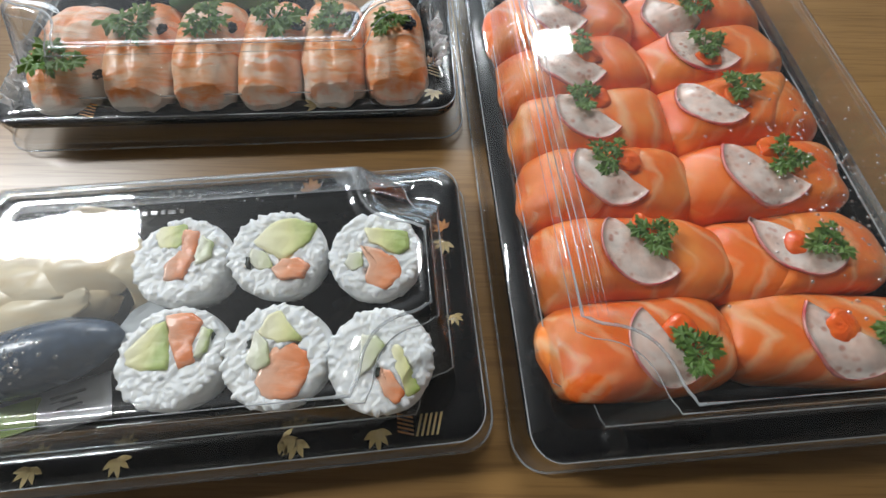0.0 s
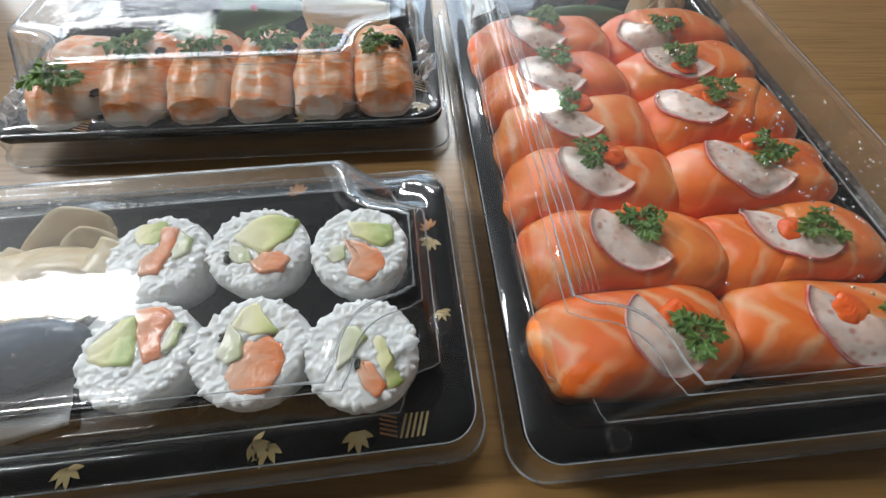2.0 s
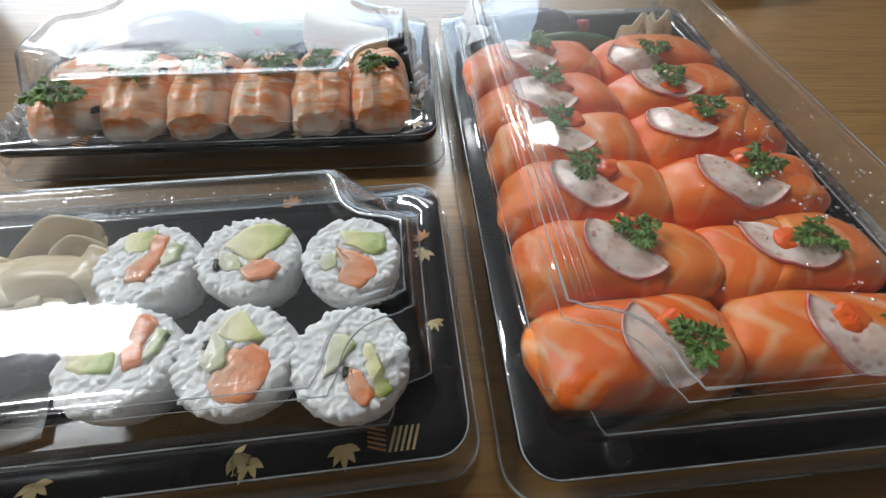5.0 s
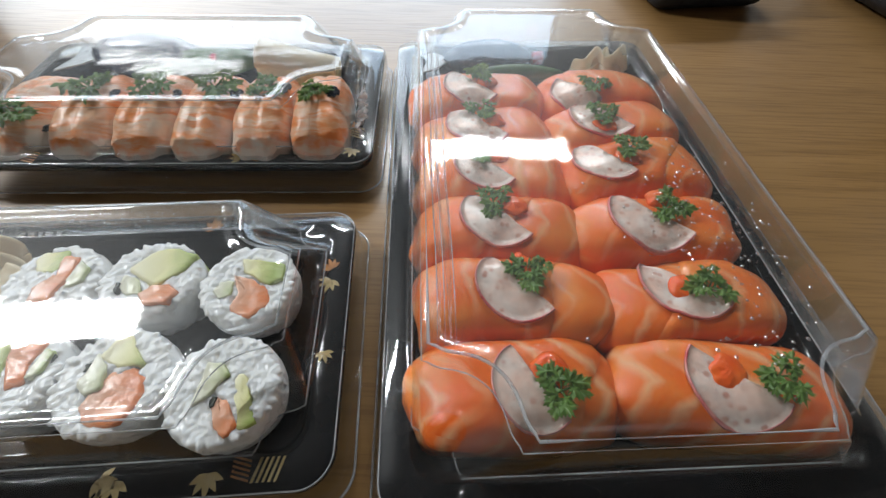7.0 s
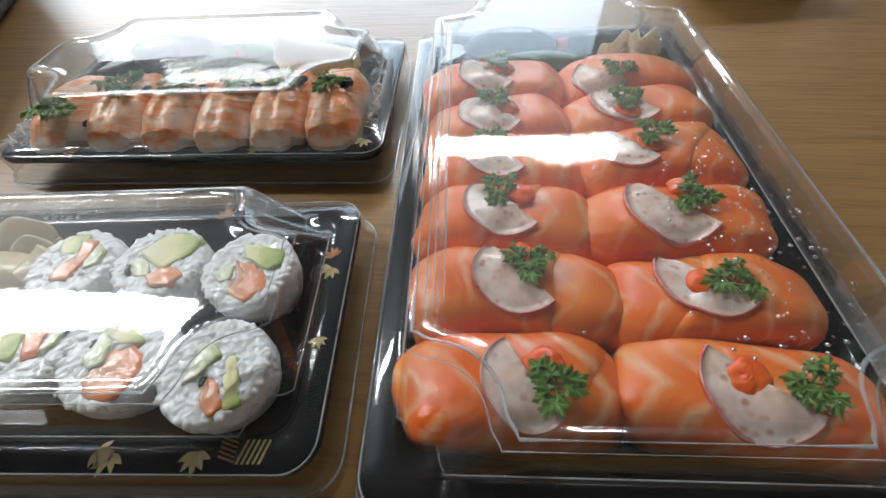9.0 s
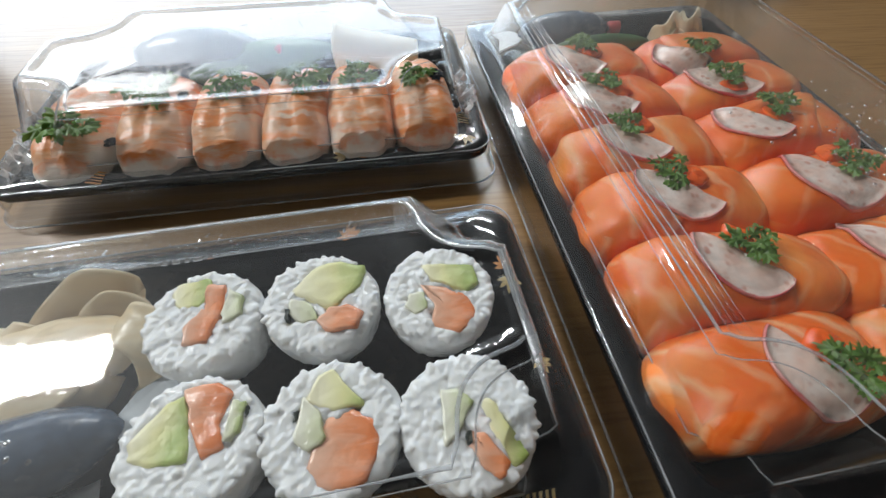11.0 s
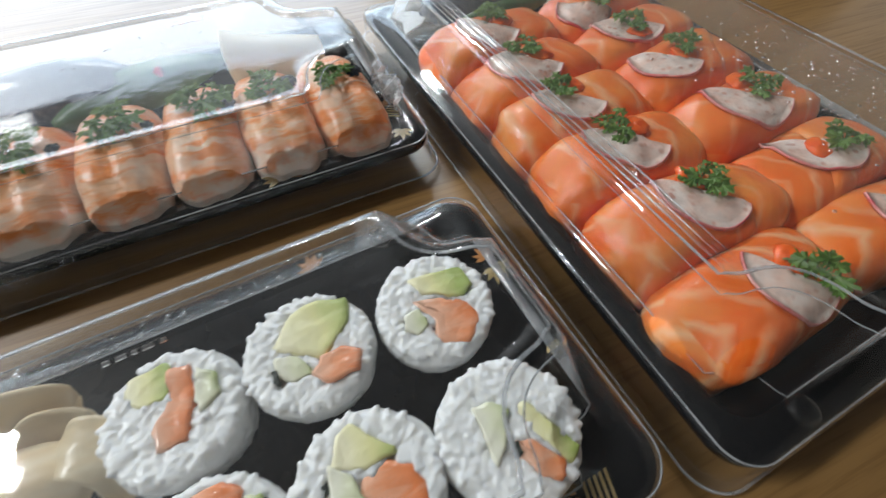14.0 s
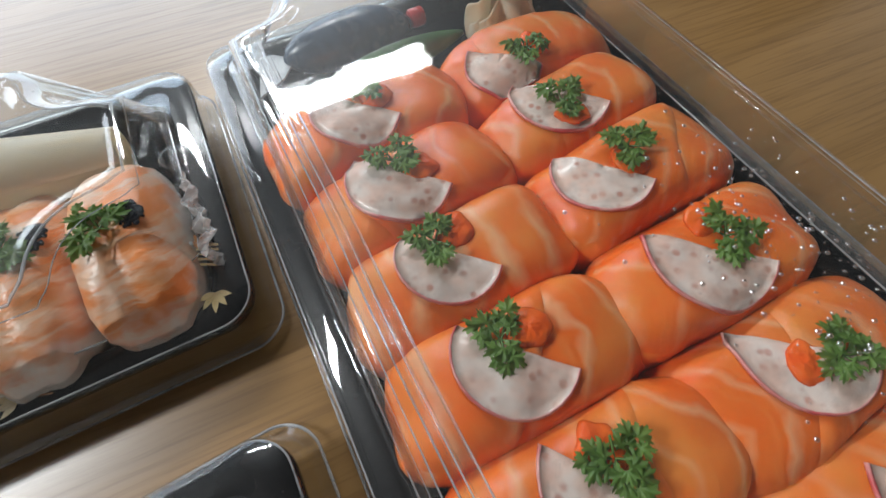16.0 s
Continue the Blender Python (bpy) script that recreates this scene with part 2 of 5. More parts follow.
def film_material():
    """Crinkled wrapping film: glitter painted as whitish patches at random, clear between."""
    m, nt, p = material("wrapping_film")
    tr = nt.nodes.new("ShaderNodeBsdfTransparent")
    mx = nt.nodes.new("ShaderNodeMixShader")
    nt.links.new(ramp(nt, noise_tex(nt, coords(nt), 140, 3), (0.35, (0.25,) * 3), (0.65, (0.75,) * 3)), mx.inputs[0])
    setp(p, Base_Color=(0.85, 0.87, 0.88, 1.0), Roughness=0.10, Specular_IOR_Level=1.0)
    nt.links.new(tr.outputs[0], mx.inputs[1])
    nt.links.new(p.outputs[0], mx.inputs[2])
    nt.links.new(mx.outputs[0], nt.nodes["Material Output"].inputs["Surface"])
    return m


def rice_material():
    m, nt, p = material("sushi_rice")
    v = coords(nt)
    n = noise_tex(nt, v, 260, 2)
    body_c = ramp(nt, n, (0.3, (0.86, 0.86, 0.85)), (0.7, (0.91, 0.91, 0.90)))
    nt.links.new(body_c, p.inputs["Base Color"])
    nt.links.new(ramp(nt, n, (0.3, (0.20,) * 3), (0.7, (0.40,) * 3)), p.inputs["Roughness"])
    setp(p, Specular_IOR_Level=0.45, Subsurface_Weight=0.85, Subsurface_Scale=0.0024)
    p.inputs["Subsurface Radius"].default_value = (1, 0.97, 0.92)
    return m


def shrimp_material():
    m, nt, p = material("cooked_shrimp")
    v = coords(nt, spread=2.0)
    tc = nt.nodes.new("ShaderNodeTexCoord")
    sep = nt.nodes.new("ShaderNodeSeparateXYZ")
    nt.links.new(tc.outputs["Object"], sep.inputs[0])
    oi = nt.nodes.new("ShaderNodeObjectInfo")

    def mth(op, a, b_):
        n = nt.nodes.new("ShaderNodeMath")
        n.operation = op
        for i, val in enumerate((a, b_)):
            if isinstance(val, (int, float)):
                n.inputs[i].default_value = val
            else:
                nt.links.new(val, n.inputs[i])
        return n.outputs[0]
    warp = noise_tex(nt, v, 85, 3)
    patch = noise_tex(nt, v, 70, 4, 0.6)
    # uneven bands that follow the body from the tail over the top and down the front
    run = mth("ADD", mth("ADD", sep.outputs["X"], sep.outputs["Z"]), mth("MULTIPLY", mth("SUBTRACT", warp, 0.5), 0.010))
    comb = nt.nodes.new("ShaderNodeCombineXYZ")
    nt.links.new(mth("MULTIPLY", run, 190.0), comb.inputs[0])
    nt.links.new(mth("MULTIPLY", sep.outputs["Y"], 55.0), comb.inputs[1])
    nt.links.new(mth("MULTIPLY", oi.outputs["Random"], 40.0), comb.inputs[2])
    tri = noise_tex(nt, comb.outputs[0], 1.0, 3, 0.55)
    pale = ramp(nt, patch, (0.32, (0.93, 0.46, 0.22)), (0.50, (0.94, 0.58, 0.38)), (0.68, (0.95, 0.78, 0.64)))
    c = mixc(nt, ramp(nt, tri, (0.44, (0,) * 3), (0.58, (0.9,) * 3)), pale, (0.93, 0.29, 0.07))
    height = mth("ADD", sep.outputs["Z"], mth("MULTIPLY", mth("SUBTRACT", warp, 0.5), 0.028))
    low = ramp(nt, mth("ADD", height, mth("MULTIPLY", mth("SUBTRACT", oi.outputs["Random"], 0.5), 0.006)), (0.0105, (0.95,) * 3), (0.0180, (0, 0, 0)))
    c = mixc(nt, low, c, (0.93, 0.86, 0.78))
    nt.links.new(c, p.inputs["Base Color"])
    setp(p, Roughness=0.34, Specular_IOR_Level=0.5, Subsurface_Weight=0.0)
    fibre = noise_tex(nt, coords(nt, (420, 120, 260), spread=2.0), 1.0, 3)
    bump(nt, p, mth("ADD", mth("ADD", mth("MULTIPLY", tri, 0.6), mth("MULTIPLY", fibre, 0.5)), patch), 0.5, 0.0012)
    return m


def radish_material():
    m, nt, p = material("radish_flesh")
    v = coords(nt, spread=2.0)
    vo = nt.nodes.new("ShaderNodeTexVoronoi")
    vo.inputs["Scale"].default_value = 230
    nt.links.new(v, vo.inputs["Vector"])
    spots = ramp(nt, vo.outputs["Distance"], (0.16, (0.66, 0.34, 0.27)), (0.34, (0.95, 0.82, 0.74)))
    n = noise_tex(nt, v, 160, 3)
    c = mixc(nt, ramp(nt, n, (0.50, (0,) * 3), (0.75, (0.6,) * 3)), spots, (0.97, 0.91, 0.85))
    c = mixc(nt, ramp(nt, noise_tex(nt, v, 130, 4), (0.38, (0.85,) * 3), (0.60, (0,) * 3)), c, (0.95, 0.66, 0.54))
    nt.links.new(c, p.inputs["Base Color"])
    setp(p, Roughness=0.22)
    bump(nt, p, n, 0.3, 0.0006)
    tr = nt.nodes.new("ShaderNodeBsdfTransparent")
    tr.inputs["Color"].default_value = (1.0, 0.95, 0.92, 1)
    mx = nt.nodes.new("ShaderNodeMixShader")
    nt.links.new(ramp(nt, noise_tex(nt, v, 120, 4), (0.34, (0.58,) * 3), (0.62, (0.90,) * 3)), mx.inputs[0])
    nt.links.new(tr.outputs[0], mx.inputs[1])
    nt.links.new(p.outputs[0], mx.inputs[2])
    nt.links.new(mx.outputs[0], nt.nodes["Material Output"].inputs["Surface"])
    return m


WOOD = wood_material()
BLACK = black_plastic()
CLEAR = clear_plastic()
EDGE = clear_edge()
DROP = drop_material()
FILM = film_material()
SALMON = salmon_material("raw_salmon", 0.60, 0.17)
SALMON_LINED = salmon_material("raw_salmon_lined", 0.80, 0.24)
RICE = rice_material()
SHRIMP = shrimp_material()
RADISH = radish_material()
RIND = simple("radish_skin", (0.64, 0.08, 0.09), (0.86, 0.50, 0.45), 110, 0.3, spread=2.0)
PARSLEY = simple("parsley_leaf", (0.085, 0.19, 0.028), (0.21, 0.37, 0.080), 170, 0.40, 0.0006, spread=2.0)
STEM = simple("parsley_stem", (0.12, 0.22, 0.05), (0.16, 0.3, 0.08), 120, 0.4)
ROE = simple("orange_roe", (0.90, 0.10, 0.012), (0.95, 0.19, 0.03), 100, 0.12, 0.0006, 0.0, (1, 0.3, 0.1), bscale=900)
CAVIAR = simple("black_caviar", (0.006, 0.008, 0.016), (0.015, 0.02, 0.035), 300, 0.15)
AVOCADO = filling_material("avocado_flesh", (0.42, 0.52, 0.14), (0.84, 0.80, 0.38), (0.96, 0.90, 0.62), 60, 0.42, 0.10)
CUCUMBER = filling_material("cucumber_flesh", (0.46, 0.54, 0.22), (0.74, 0.76, 0.50), (0.86, 0.84, 0.68), 150, 0.22, 0.25)
FILL_SALMON = filling_material("salmon_filling", (0.84, 0.24, 0.08), (0.90, 0.34, 0.16), (0.93, 0.56, 0.40), 120, 0.22, 0.28)
NORI = simple("nori_seaweed", (0.008, 0.014, 0.008), (0.02, 0.03, 0.018), 300, 0.5, 0.0004)
GINGER = simple("pickled_ginger", (0.88, 0.70, 0.43), (0.96, 0.86, 0.65), 45, 0.30, 0.0005, 0.0, (1, 0.8, 0.5), spread=2.0, stretch=(1, 4, 1))
GINGER_PALE = simple("pale_ginger", (0.93, 0.84, 0.64), (0.98, 0.94, 0.82), 45, 0.30, 0.0005, 0.0, spread=2.0, stretch=(1, 4, 1))
thin(GINGER_PALE, 0.45)
thin(PARSLEY, 0.35)
thin(GINGER, 0.30)
SOY = simple("soy_bottle_plastic", (0.030, 0.050, 0.085), (0.075, 0.110, 0.165), 70, 0.24, 0.0008, mottle=0.25)
FIN = simple("frosted_plastic", (0.42, 0.45, 0.47), (0.55, 0.58, 0.6), 120, 0.3, 0.0004)
RED = simple("red_cap_plastic", (0.5, 0.02, 0.02), (0.6, 0.04, 0.03), 100, 0.3)
GOLD = simple("gold_print", (0.60, 0.42, 0.16), (0.74, 0.58, 0.30), 250, 0.35, spread=2.0)
ORANGE = simple("orange_print", (0.55, 0.20, 0.05), (0.62, 0.28, 0.08), 250, 0.4)
WHITE = simple("white_film", (0.70, 0.72, 0.74), (0.80, 0.81, 0.82), 90, 0.35, 0.0008)
WASABI = simple("wasabi_paste", (0.30, 0.42, 0.10), (0.40, 0.52, 0.16), 120, 0.4, 0.001)
LEAFG = simple("green_leaf_divider", (0.035, 0.10, 0.03), (0.08, 0.19, 0.06), 70, 0.35, 0.0005)
# unseen room: wall tone set for bounce light, ceiling darkened against haze in the lids
PAINT = simple("wall_paint", (0.42, 0.405, 0.385), (0.48, 0.465, 0.445), 3, 0.8, 0.001, bscale=120)
CEIL = simple("ceiling_paint", (0.20, 0.20, 0.20), (0.24, 0.24, 0.24), 3, 0.85, 0.001, bscale=120)
FLOORM = simple("floor_boards", (0.14, 0.09, 0.055), (0.22, 0.15, 0.09), 6, 0.5, 0.001, stretch=(1, 8, 1))
DARK = simple("dark_fabric", (0.010, 0.012, 0.018), (0.022, 0.025, 0.034), 40, 0.6, 0.001)
GREY = simple("grey_plastic", (0.16, 0.16, 0.165), (0.22, 0.22, 0.225), 40, 0.45)


# ---------------------------------------------------------------- builders
def mesh_of(name, verts, faces, mat, smooth=True):
    me = bpy.data.meshes.new(name)
    me.from_pydata(verts, [], faces)
    me.materials.append(mat)
    if smooth:
        me.polygons.foreach_set("use_smooth", [True] * len(me.polygons))
    me.update()
    return me


def part(name, me, parent, label="", m=None):
    ob = new(name, me)
    ob.parent = parent
    if m is not None:
        ob.matrix_basis = m
    if label:
        ob["label"] = label
    return ob


def thing(name, me, m, label, category, group="", kind=""):
    ob = new(name, me)
    ob.matrix_basis = m
    return tagged(ob, label, category, group, kind)


def grid_faces(rows, cols, close_u=True, offset=0):
    out = []
    for r in range(rows - 1):
        for c in range(cols if close_u else cols - 1):
            d = (c + 1) % cols
            out.append((offset + r * cols + c, offset + r * cols + d, offset + (r + 1) * cols + d, offset + (r + 1) * cols + c))
    return out


def sgn_pow(w, e):
    return math.copysign(abs(w) ** e, w)


def box_data(x0, x1, y0, y1, z0, z1, offset=0):
    v = [(x, y, z) for z in (z0, z1) for x, y in ((x0, y0), (x1, y0), (x1, y1), (x0, y1))]
    f = [(3, 2, 1, 0), (4, 5, 6, 7), (0, 1, 5, 4), (1, 2, 6, 5), (2, 3, 7, 6), (3, 0, 4, 7)]
    return v, [tuple(i + offset for i in q) for q in f]


def rounded_box(name, x0, x1, y0, y1, z0, z1, r, mat):
    bm = bmesh.new()
    v, f = box_data(x0, x1, y0, y1, z0, z1)
    vs = [bm.verts.new(p) for p in v]
    for q in f:
        bm.faces.new([vs[i] for i in q])
    bmesh.ops.bevel(bm, geom=list(bm.edges), offset=r, segments=3, affect="EDGES", profile=0.6)
    me = bpy.data.meshes.new(name)
    bm.to_mesh(me)
    bm.free()
    me.materials.append(mat)
    me.polygons.foreach_set("use_smooth", [True] * len(me.polygons))
    return me


def solidify(ob, t, offset=0.0):
    md = ob.modifiers.new("thickness", "SOLIDIFY")
    md.thickness, md.offset = t, offset
    return ob


# ---------------------------------------------------------------- room shell
def wall_mesh(name, axis, at, thick, u0, u1, z0, z1, holes, mat):
    """A wall along x (axis 'y') or along y (axis 'x') with openings cut through it."""
    us = sorted({u0, u1, *(h[0] for h in holes), *(h[1] for h in holes)})
    zs = sorted({z0, z1, *(h[2] for h in holes), *(h[3] for h in holes)})
    verts, faces = [], []
    for a, b in zip(us, us[1:]):
        for c, d in zip(zs, zs[1:]):
            mu, mz = (a + b) / 2, (c + d) / 2
            if any(h[0] < mu < h[1] and h[2] < mz < h[3] for h in holes):
                continue
            lo, hi = min(at, at + thick), max(at, at + thick)
            v, f = box_data(a, b, lo, hi, c, d, len(verts)) if axis == "y" else box_data(lo, hi, a, b, c, d, len(verts))
            verts += v
            faces += f
    return mesh_of(name, verts, faces, mat, smooth=False)


I4 = Matrix.Identity(4)
thing("wall_north", wall_mesh("wall_north", "y", Y1, 0.12, X0, X1, Z0, Z1, list(WINDOWS), PAINT), I4, "plain painted wall with window openings", "wall", kind="structure")
thing("wall_south", wall_mesh("wall_south", "y", Y0, -0.12, X0, X1, Z0, Z1, [], PAINT), I4, "plain painted wall behind the table", "wall", kind="structure")
thing("wall_west", wall_mesh("wall_west", "x", X0, -0.12, Y0, Y1, Z0, Z1, [], PAINT), I4, "plain painted wall at the end of the room", "wall", kind="structure")
thing("wall_east", wall_mesh("wall_east", "x", X1, 0.12, Y0, Y1, Z0, Z1, [], PAINT), I4, "plain painted wall beside the table", "wall", kind="structure")
v, f = box_data(X0 - 0.12, X1 + 0.12, Y0 - 0.12, Y1 + 0.12, Z1, Z1 + 0.1)
thing("ceiling", mesh_of("ceiling", v, f, CEIL, False), I4, "plain grey ceiling of the room, unseen, darkened to weaken lid reflections", "ceiling", kind="structure")
v, f = box_data(X0 - 0.12, X1 + 0.12, Y0 - 0.12, Y1 + 0.12, Z0 - 0.1, Z0)
thing("floor", mesh_of("floor", v, f, FLOORM, False), I4, "dark wooden floor under the table", "floor", kind="structure")

for i, (a, b, c, d) in enumerate(WINDOWS):
    win = tagged(new("window_%d" % (i + 1)), "bright window with a plain white frame", "window", kind="structure")
    win.matrix_basis = pose(0, Y1, 0)
    fr = 0.045
    for nm, q in (("frame_rail", (a, b, c, c + fr)), ("frame_rail", (a, b, d - fr, d)), ("frame_post", (a, a + fr, c + fr, d - fr)), ("frame_post", (b - fr, b, c + fr, d - fr))):
        part(nm, rounded_box(nm, q[0], q[1], 0.0, 0.04, q[2], q[3], 0.004, CEIL), win)
for x, y, ln, turn, rad in BATTENS:
    bat = tagged(new("ceiling_light"), "long white ceiling batten light, switched on", "ceiling light", "ceiling lights")
    bat.matrix_basis = pose(x, y, Z1, 0, 0, turn)
    part("housing", rounded_box("housing", -ln / 2 - 0.02, ln / 2 + 0.02, -0.125, 0.125, -0.07, 0.0, 0.008, CEIL), bat)

# ---------------------------------------------------------------- table
table = tagged(new("table"), "brown oak table with fine straight grain", "table")
table.matrix_basis = pose(0.0, 0.12, Z0)
part("tabletop", rounded_box("tabletop", -0.95, 0.95, -0.5, 0.62, -Z0 - 0.03, -Z0, 0.003, WOOD), table)
for sx in (-0.86, 0.86):
    for sy in (-0.42, 0.54):
        part("leg", rounded_box("leg", sx - 0.03, sx + 0.03, sy - 0.03, sy + 0.03, 0.0, -Z0 - 0.03, 0.004, WOOD), table)


# ---------------------------------------------------------------- takeaway boxes
NC, NE = 20, 6     # points round a corner and along an edge


def outline(hx, hy, corner, notch):
    """A closed loop of points: convex corners of a radius, or scooped corners where notch is given."""
    pts = []
    for k, (sx, sy) in enumerate(((1, -1), (1, 1), (-1, 1), (-1, -1))):
        cx, cy = sx * hx, sy * hy
        arc = []
        for i in range(NC):
            a = i / (NC - 1)
            if notch:
                # scooped corner with eased ends
                ang = a * math.pi / 2
                rr = notch * (1 + 0.10 * math.sin(2 * ang) ** 2)
                e = notch * 0.10 * (math.exp(-((a) / 0.10) ** 2) + math.exp(-((1 - a) / 0.10) ** 2))
                ux, uy = math.cos(ang), math.sin(ang)
                qx, qy = rr * ux, rr * uy
                if a < 0.5:
                    qx += e
                    qy += e * 0.30
                else:
                    qy += e
                    qx += e * 0.30
            else:
                ang = a * math.pi / 2
                qx, qy = corner * (1 - math.sin(ang)), corner * (1 - math.cos(ang))
            arc.append((qx, qy))
        # arc runs from the edge along x to the edge along y for a (+,-) corner walked anticlockwise
        seq = arc if k % 2 == 0 else [p for p in reversed(arc)]
        pts.append([(cx - sx * qx, cy - sy * qy) for qx, qy in seq])
    loop = []
    for k in range(4):
        loop += pts[k]
        ax, ay = pts[k][-1]
        bx, by = pts[(k + 1) % 4][0]
        for i in range(1, NE):
            w = i / NE
            loop.append((ax + (bx - ax) * w, ay + (by - ay) * w))
    return loop


def loft(name, loops, mat, cap_last=True, cap_first=False):
    n = len(loops[0])
    verts = [p for lp in loops for p in lp]
    faces = grid_faces(len(loops), n)
    if cap_last:
        faces.append(tuple(range((len(loops) - 1) * n, len(loops) * n)))
    if cap_first:
        faces.append(tuple(reversed(range(n))))
    return mesh_of(name, verts, faces, mat)


def tray_mesh(hx, hy):
    spec = [(0.0260, 0.0010, 0.010), (0.0245, 0.0014, 0.010), (0.0190, 0.0105, 0.011), (0.0060, 0.0150, 0.012), (0.0042, 0.0152, 0.012), (0.0040, 0.0180, 0.012), (0.0050, 0.0187, 0.011),
            (0.0135, 0.0187, 0.010), (0.0145, 0.0180, 0.010), (0.0175, 0.0118, 0.010), (0.0205, 0.0084, 0.010), (0.0225, 0.0080, 0.010)]
    return loft("tray", [[(x, y, z) for x, y in outline(hx - i, hy - i, c, 0)] for i, z, c in spec], BLACK, True, True)


def lid_mesh(hx, hy, top, notch, steep=0.0):
    spec = [(0.0000, 0.0032, 0.013, 0), (0.0004, 0.0042, 0.013, 0), (0.0022, 0.0046, 0.012, 0), (0.0029, 0.0062, 0.012, 0), (0.0034, 0.0190, 0.012, 0),
            (0.0046, 0.0208, 0.011, 0), (0.0120, 0.0210, 0.010, 0), (0.0132, 0.0216, 0.0, notch * 0.45), (0.0142, 0.0235, 0.0, notch * 0.55),
            (0.0175, top - 0.0035, 0.0, notch * 0.93), (0.0182, top - 0.0012, 0.0, notch * 0.97), (0.0196, top - 0.0001, 0.0, notch), (0.0222, top - 0.0003, 0.0, notch),
            (0.0232, top - 0.0010, 0.0, notch), (0.0238, top - 0.0011, 0.0, notch), (0.0262, top - 0.0011, 0.0, notch)]
    loops = [[(x, y, z) for x, y in outline(hx - i, hy - i + (steep if z > 0.03 else 0.0), c, nt_)] for i, z, c, nt_ in spec]
    last = loops[-1]
    for k in (0.85, 0.6, 0.3):
        loops.append([(x * k, y * k, top - 0.0011 - 0.0003 * (1 - k)) for x, y, z in last])
    return loft("lid", loops, CLEAR, True)


def bump_mesh(r, h):
    verts, n = [], 16
    for rr, z in ((1.0, 0.0), (0.96, 0.5), (0.8, 0.85), (0.5, 1.0), (0.2, 1.0)):
        verts += [(r * rr * math.cos(2 * math.pi * i / n), r * rr * math.sin(2 * math.pi * i / n), h * z) for i in range(n)]
    return mesh_of("snap_bump", verts, grid_faces(5, n) + [tuple(range(4 * n, 5 * n))], CLEAR)


def leaf_mesh(seed, size, kind):
    """Printed maple leaf, half leaf or striped fan."""
    rnd = random.Random(seed)
    verts, faces = [], []
    if kind == "maple":
        for k in range(5):
            a = radians(-70 + 35 * k + rnd.uniform(-6, 6))
            ln, w = size * (1.0 - 0.12 * abs(k - 2)), size * 0.17
            b = len(verts)
            d, s = (math.sin(a), math.cos(a)), (math.cos(a), -math.sin(a))
            for u, ww in ((0, 0.2), (0.35, 1.0), (0.7, 0.7), (1.0, 0.02)):
                for sg in (-1, 1):
                    verts.append((d[0] * u * ln + s[0] * sg * ww * w, d[1] * u * ln + s[1] * sg * ww * w, 0.00015 * k))
            faces += [(b, b + 1, b + 3, b + 2), (b + 2, b + 3, b + 5, b + 4), (b + 4, b + 5, b + 7, b + 6)]
    else:
        for k in range(5):
            x = size * (-0.5 + 0.25 * k)
            b = len(verts)
            verts += [(x, -0.5 * size, 0), (x + 0.12 * size, -0.5 * size, 0), (x + 0.42 * size, 0.5 * size, 0), (x + 0.30 * size, 0.5 * size, 0)]
            faces.append((b, b + 1, b + 2, b + 3))
    return mesh_of("leaf_print", verts, faces, GOLD, False)


def bead_mesh(loop, r, corner=1.0):
    """A thin rounded bead of whitened clear plastic along a closed line, drawing its highlight."""
    n, k, verts = len(loop), 6, []
    for i in range(n):
        a, b = Vector(loop[i - 1]), Vector(loop[(i + 1) % n])
        d = (b - a).normalized()
        s_ = Vector((d.y, -d.x, 0))
        rr = r * (corner if i % (NC + NE - 1) < NC else 1.0)
        for j in range(k):
            t_ = 6.28319 * j / k
            verts.append(tuple(Vector(loop[i]) + s_ * (rr * math.cos(t_)) + Vector((0, 0, r * math.sin(t_)))))
    faces = [(i * k + j, i * k + (j + 1) % k, ((i + 1) % n) * k + (j + 1) % k, ((i + 1) % n) * k + j) for i in range(n) for j in range(k)]
    return mesh_of("bead", verts, faces, EDGE)


def rod_mesh(x, y0, y1, z, r, flat=1.0):
    """A low straight rib along the lid, added to draw a streak of light."""
    k, n, verts = 6, 12, []
    for i in range(n):
        y = y0 + (y1 - y0) * i / (n - 1)
        rr = r * min(1.0, 4 * min(i, n - 1 - i) / (n - 1) + 0.15)
        verts += [(x + 0.0003 * math.sin(5.0 * i + 40 * x) + rr * math.cos(6.28319 * j / k), y, z + flat * rr * math.sin(6.28319 * j / k)) for j in range(k)]
    return mesh_of("side_rib", verts, grid_faces(n, k) + [tuple(reversed(range(k))), tuple(range((n - 1) * k, n * k))], CLEAR)


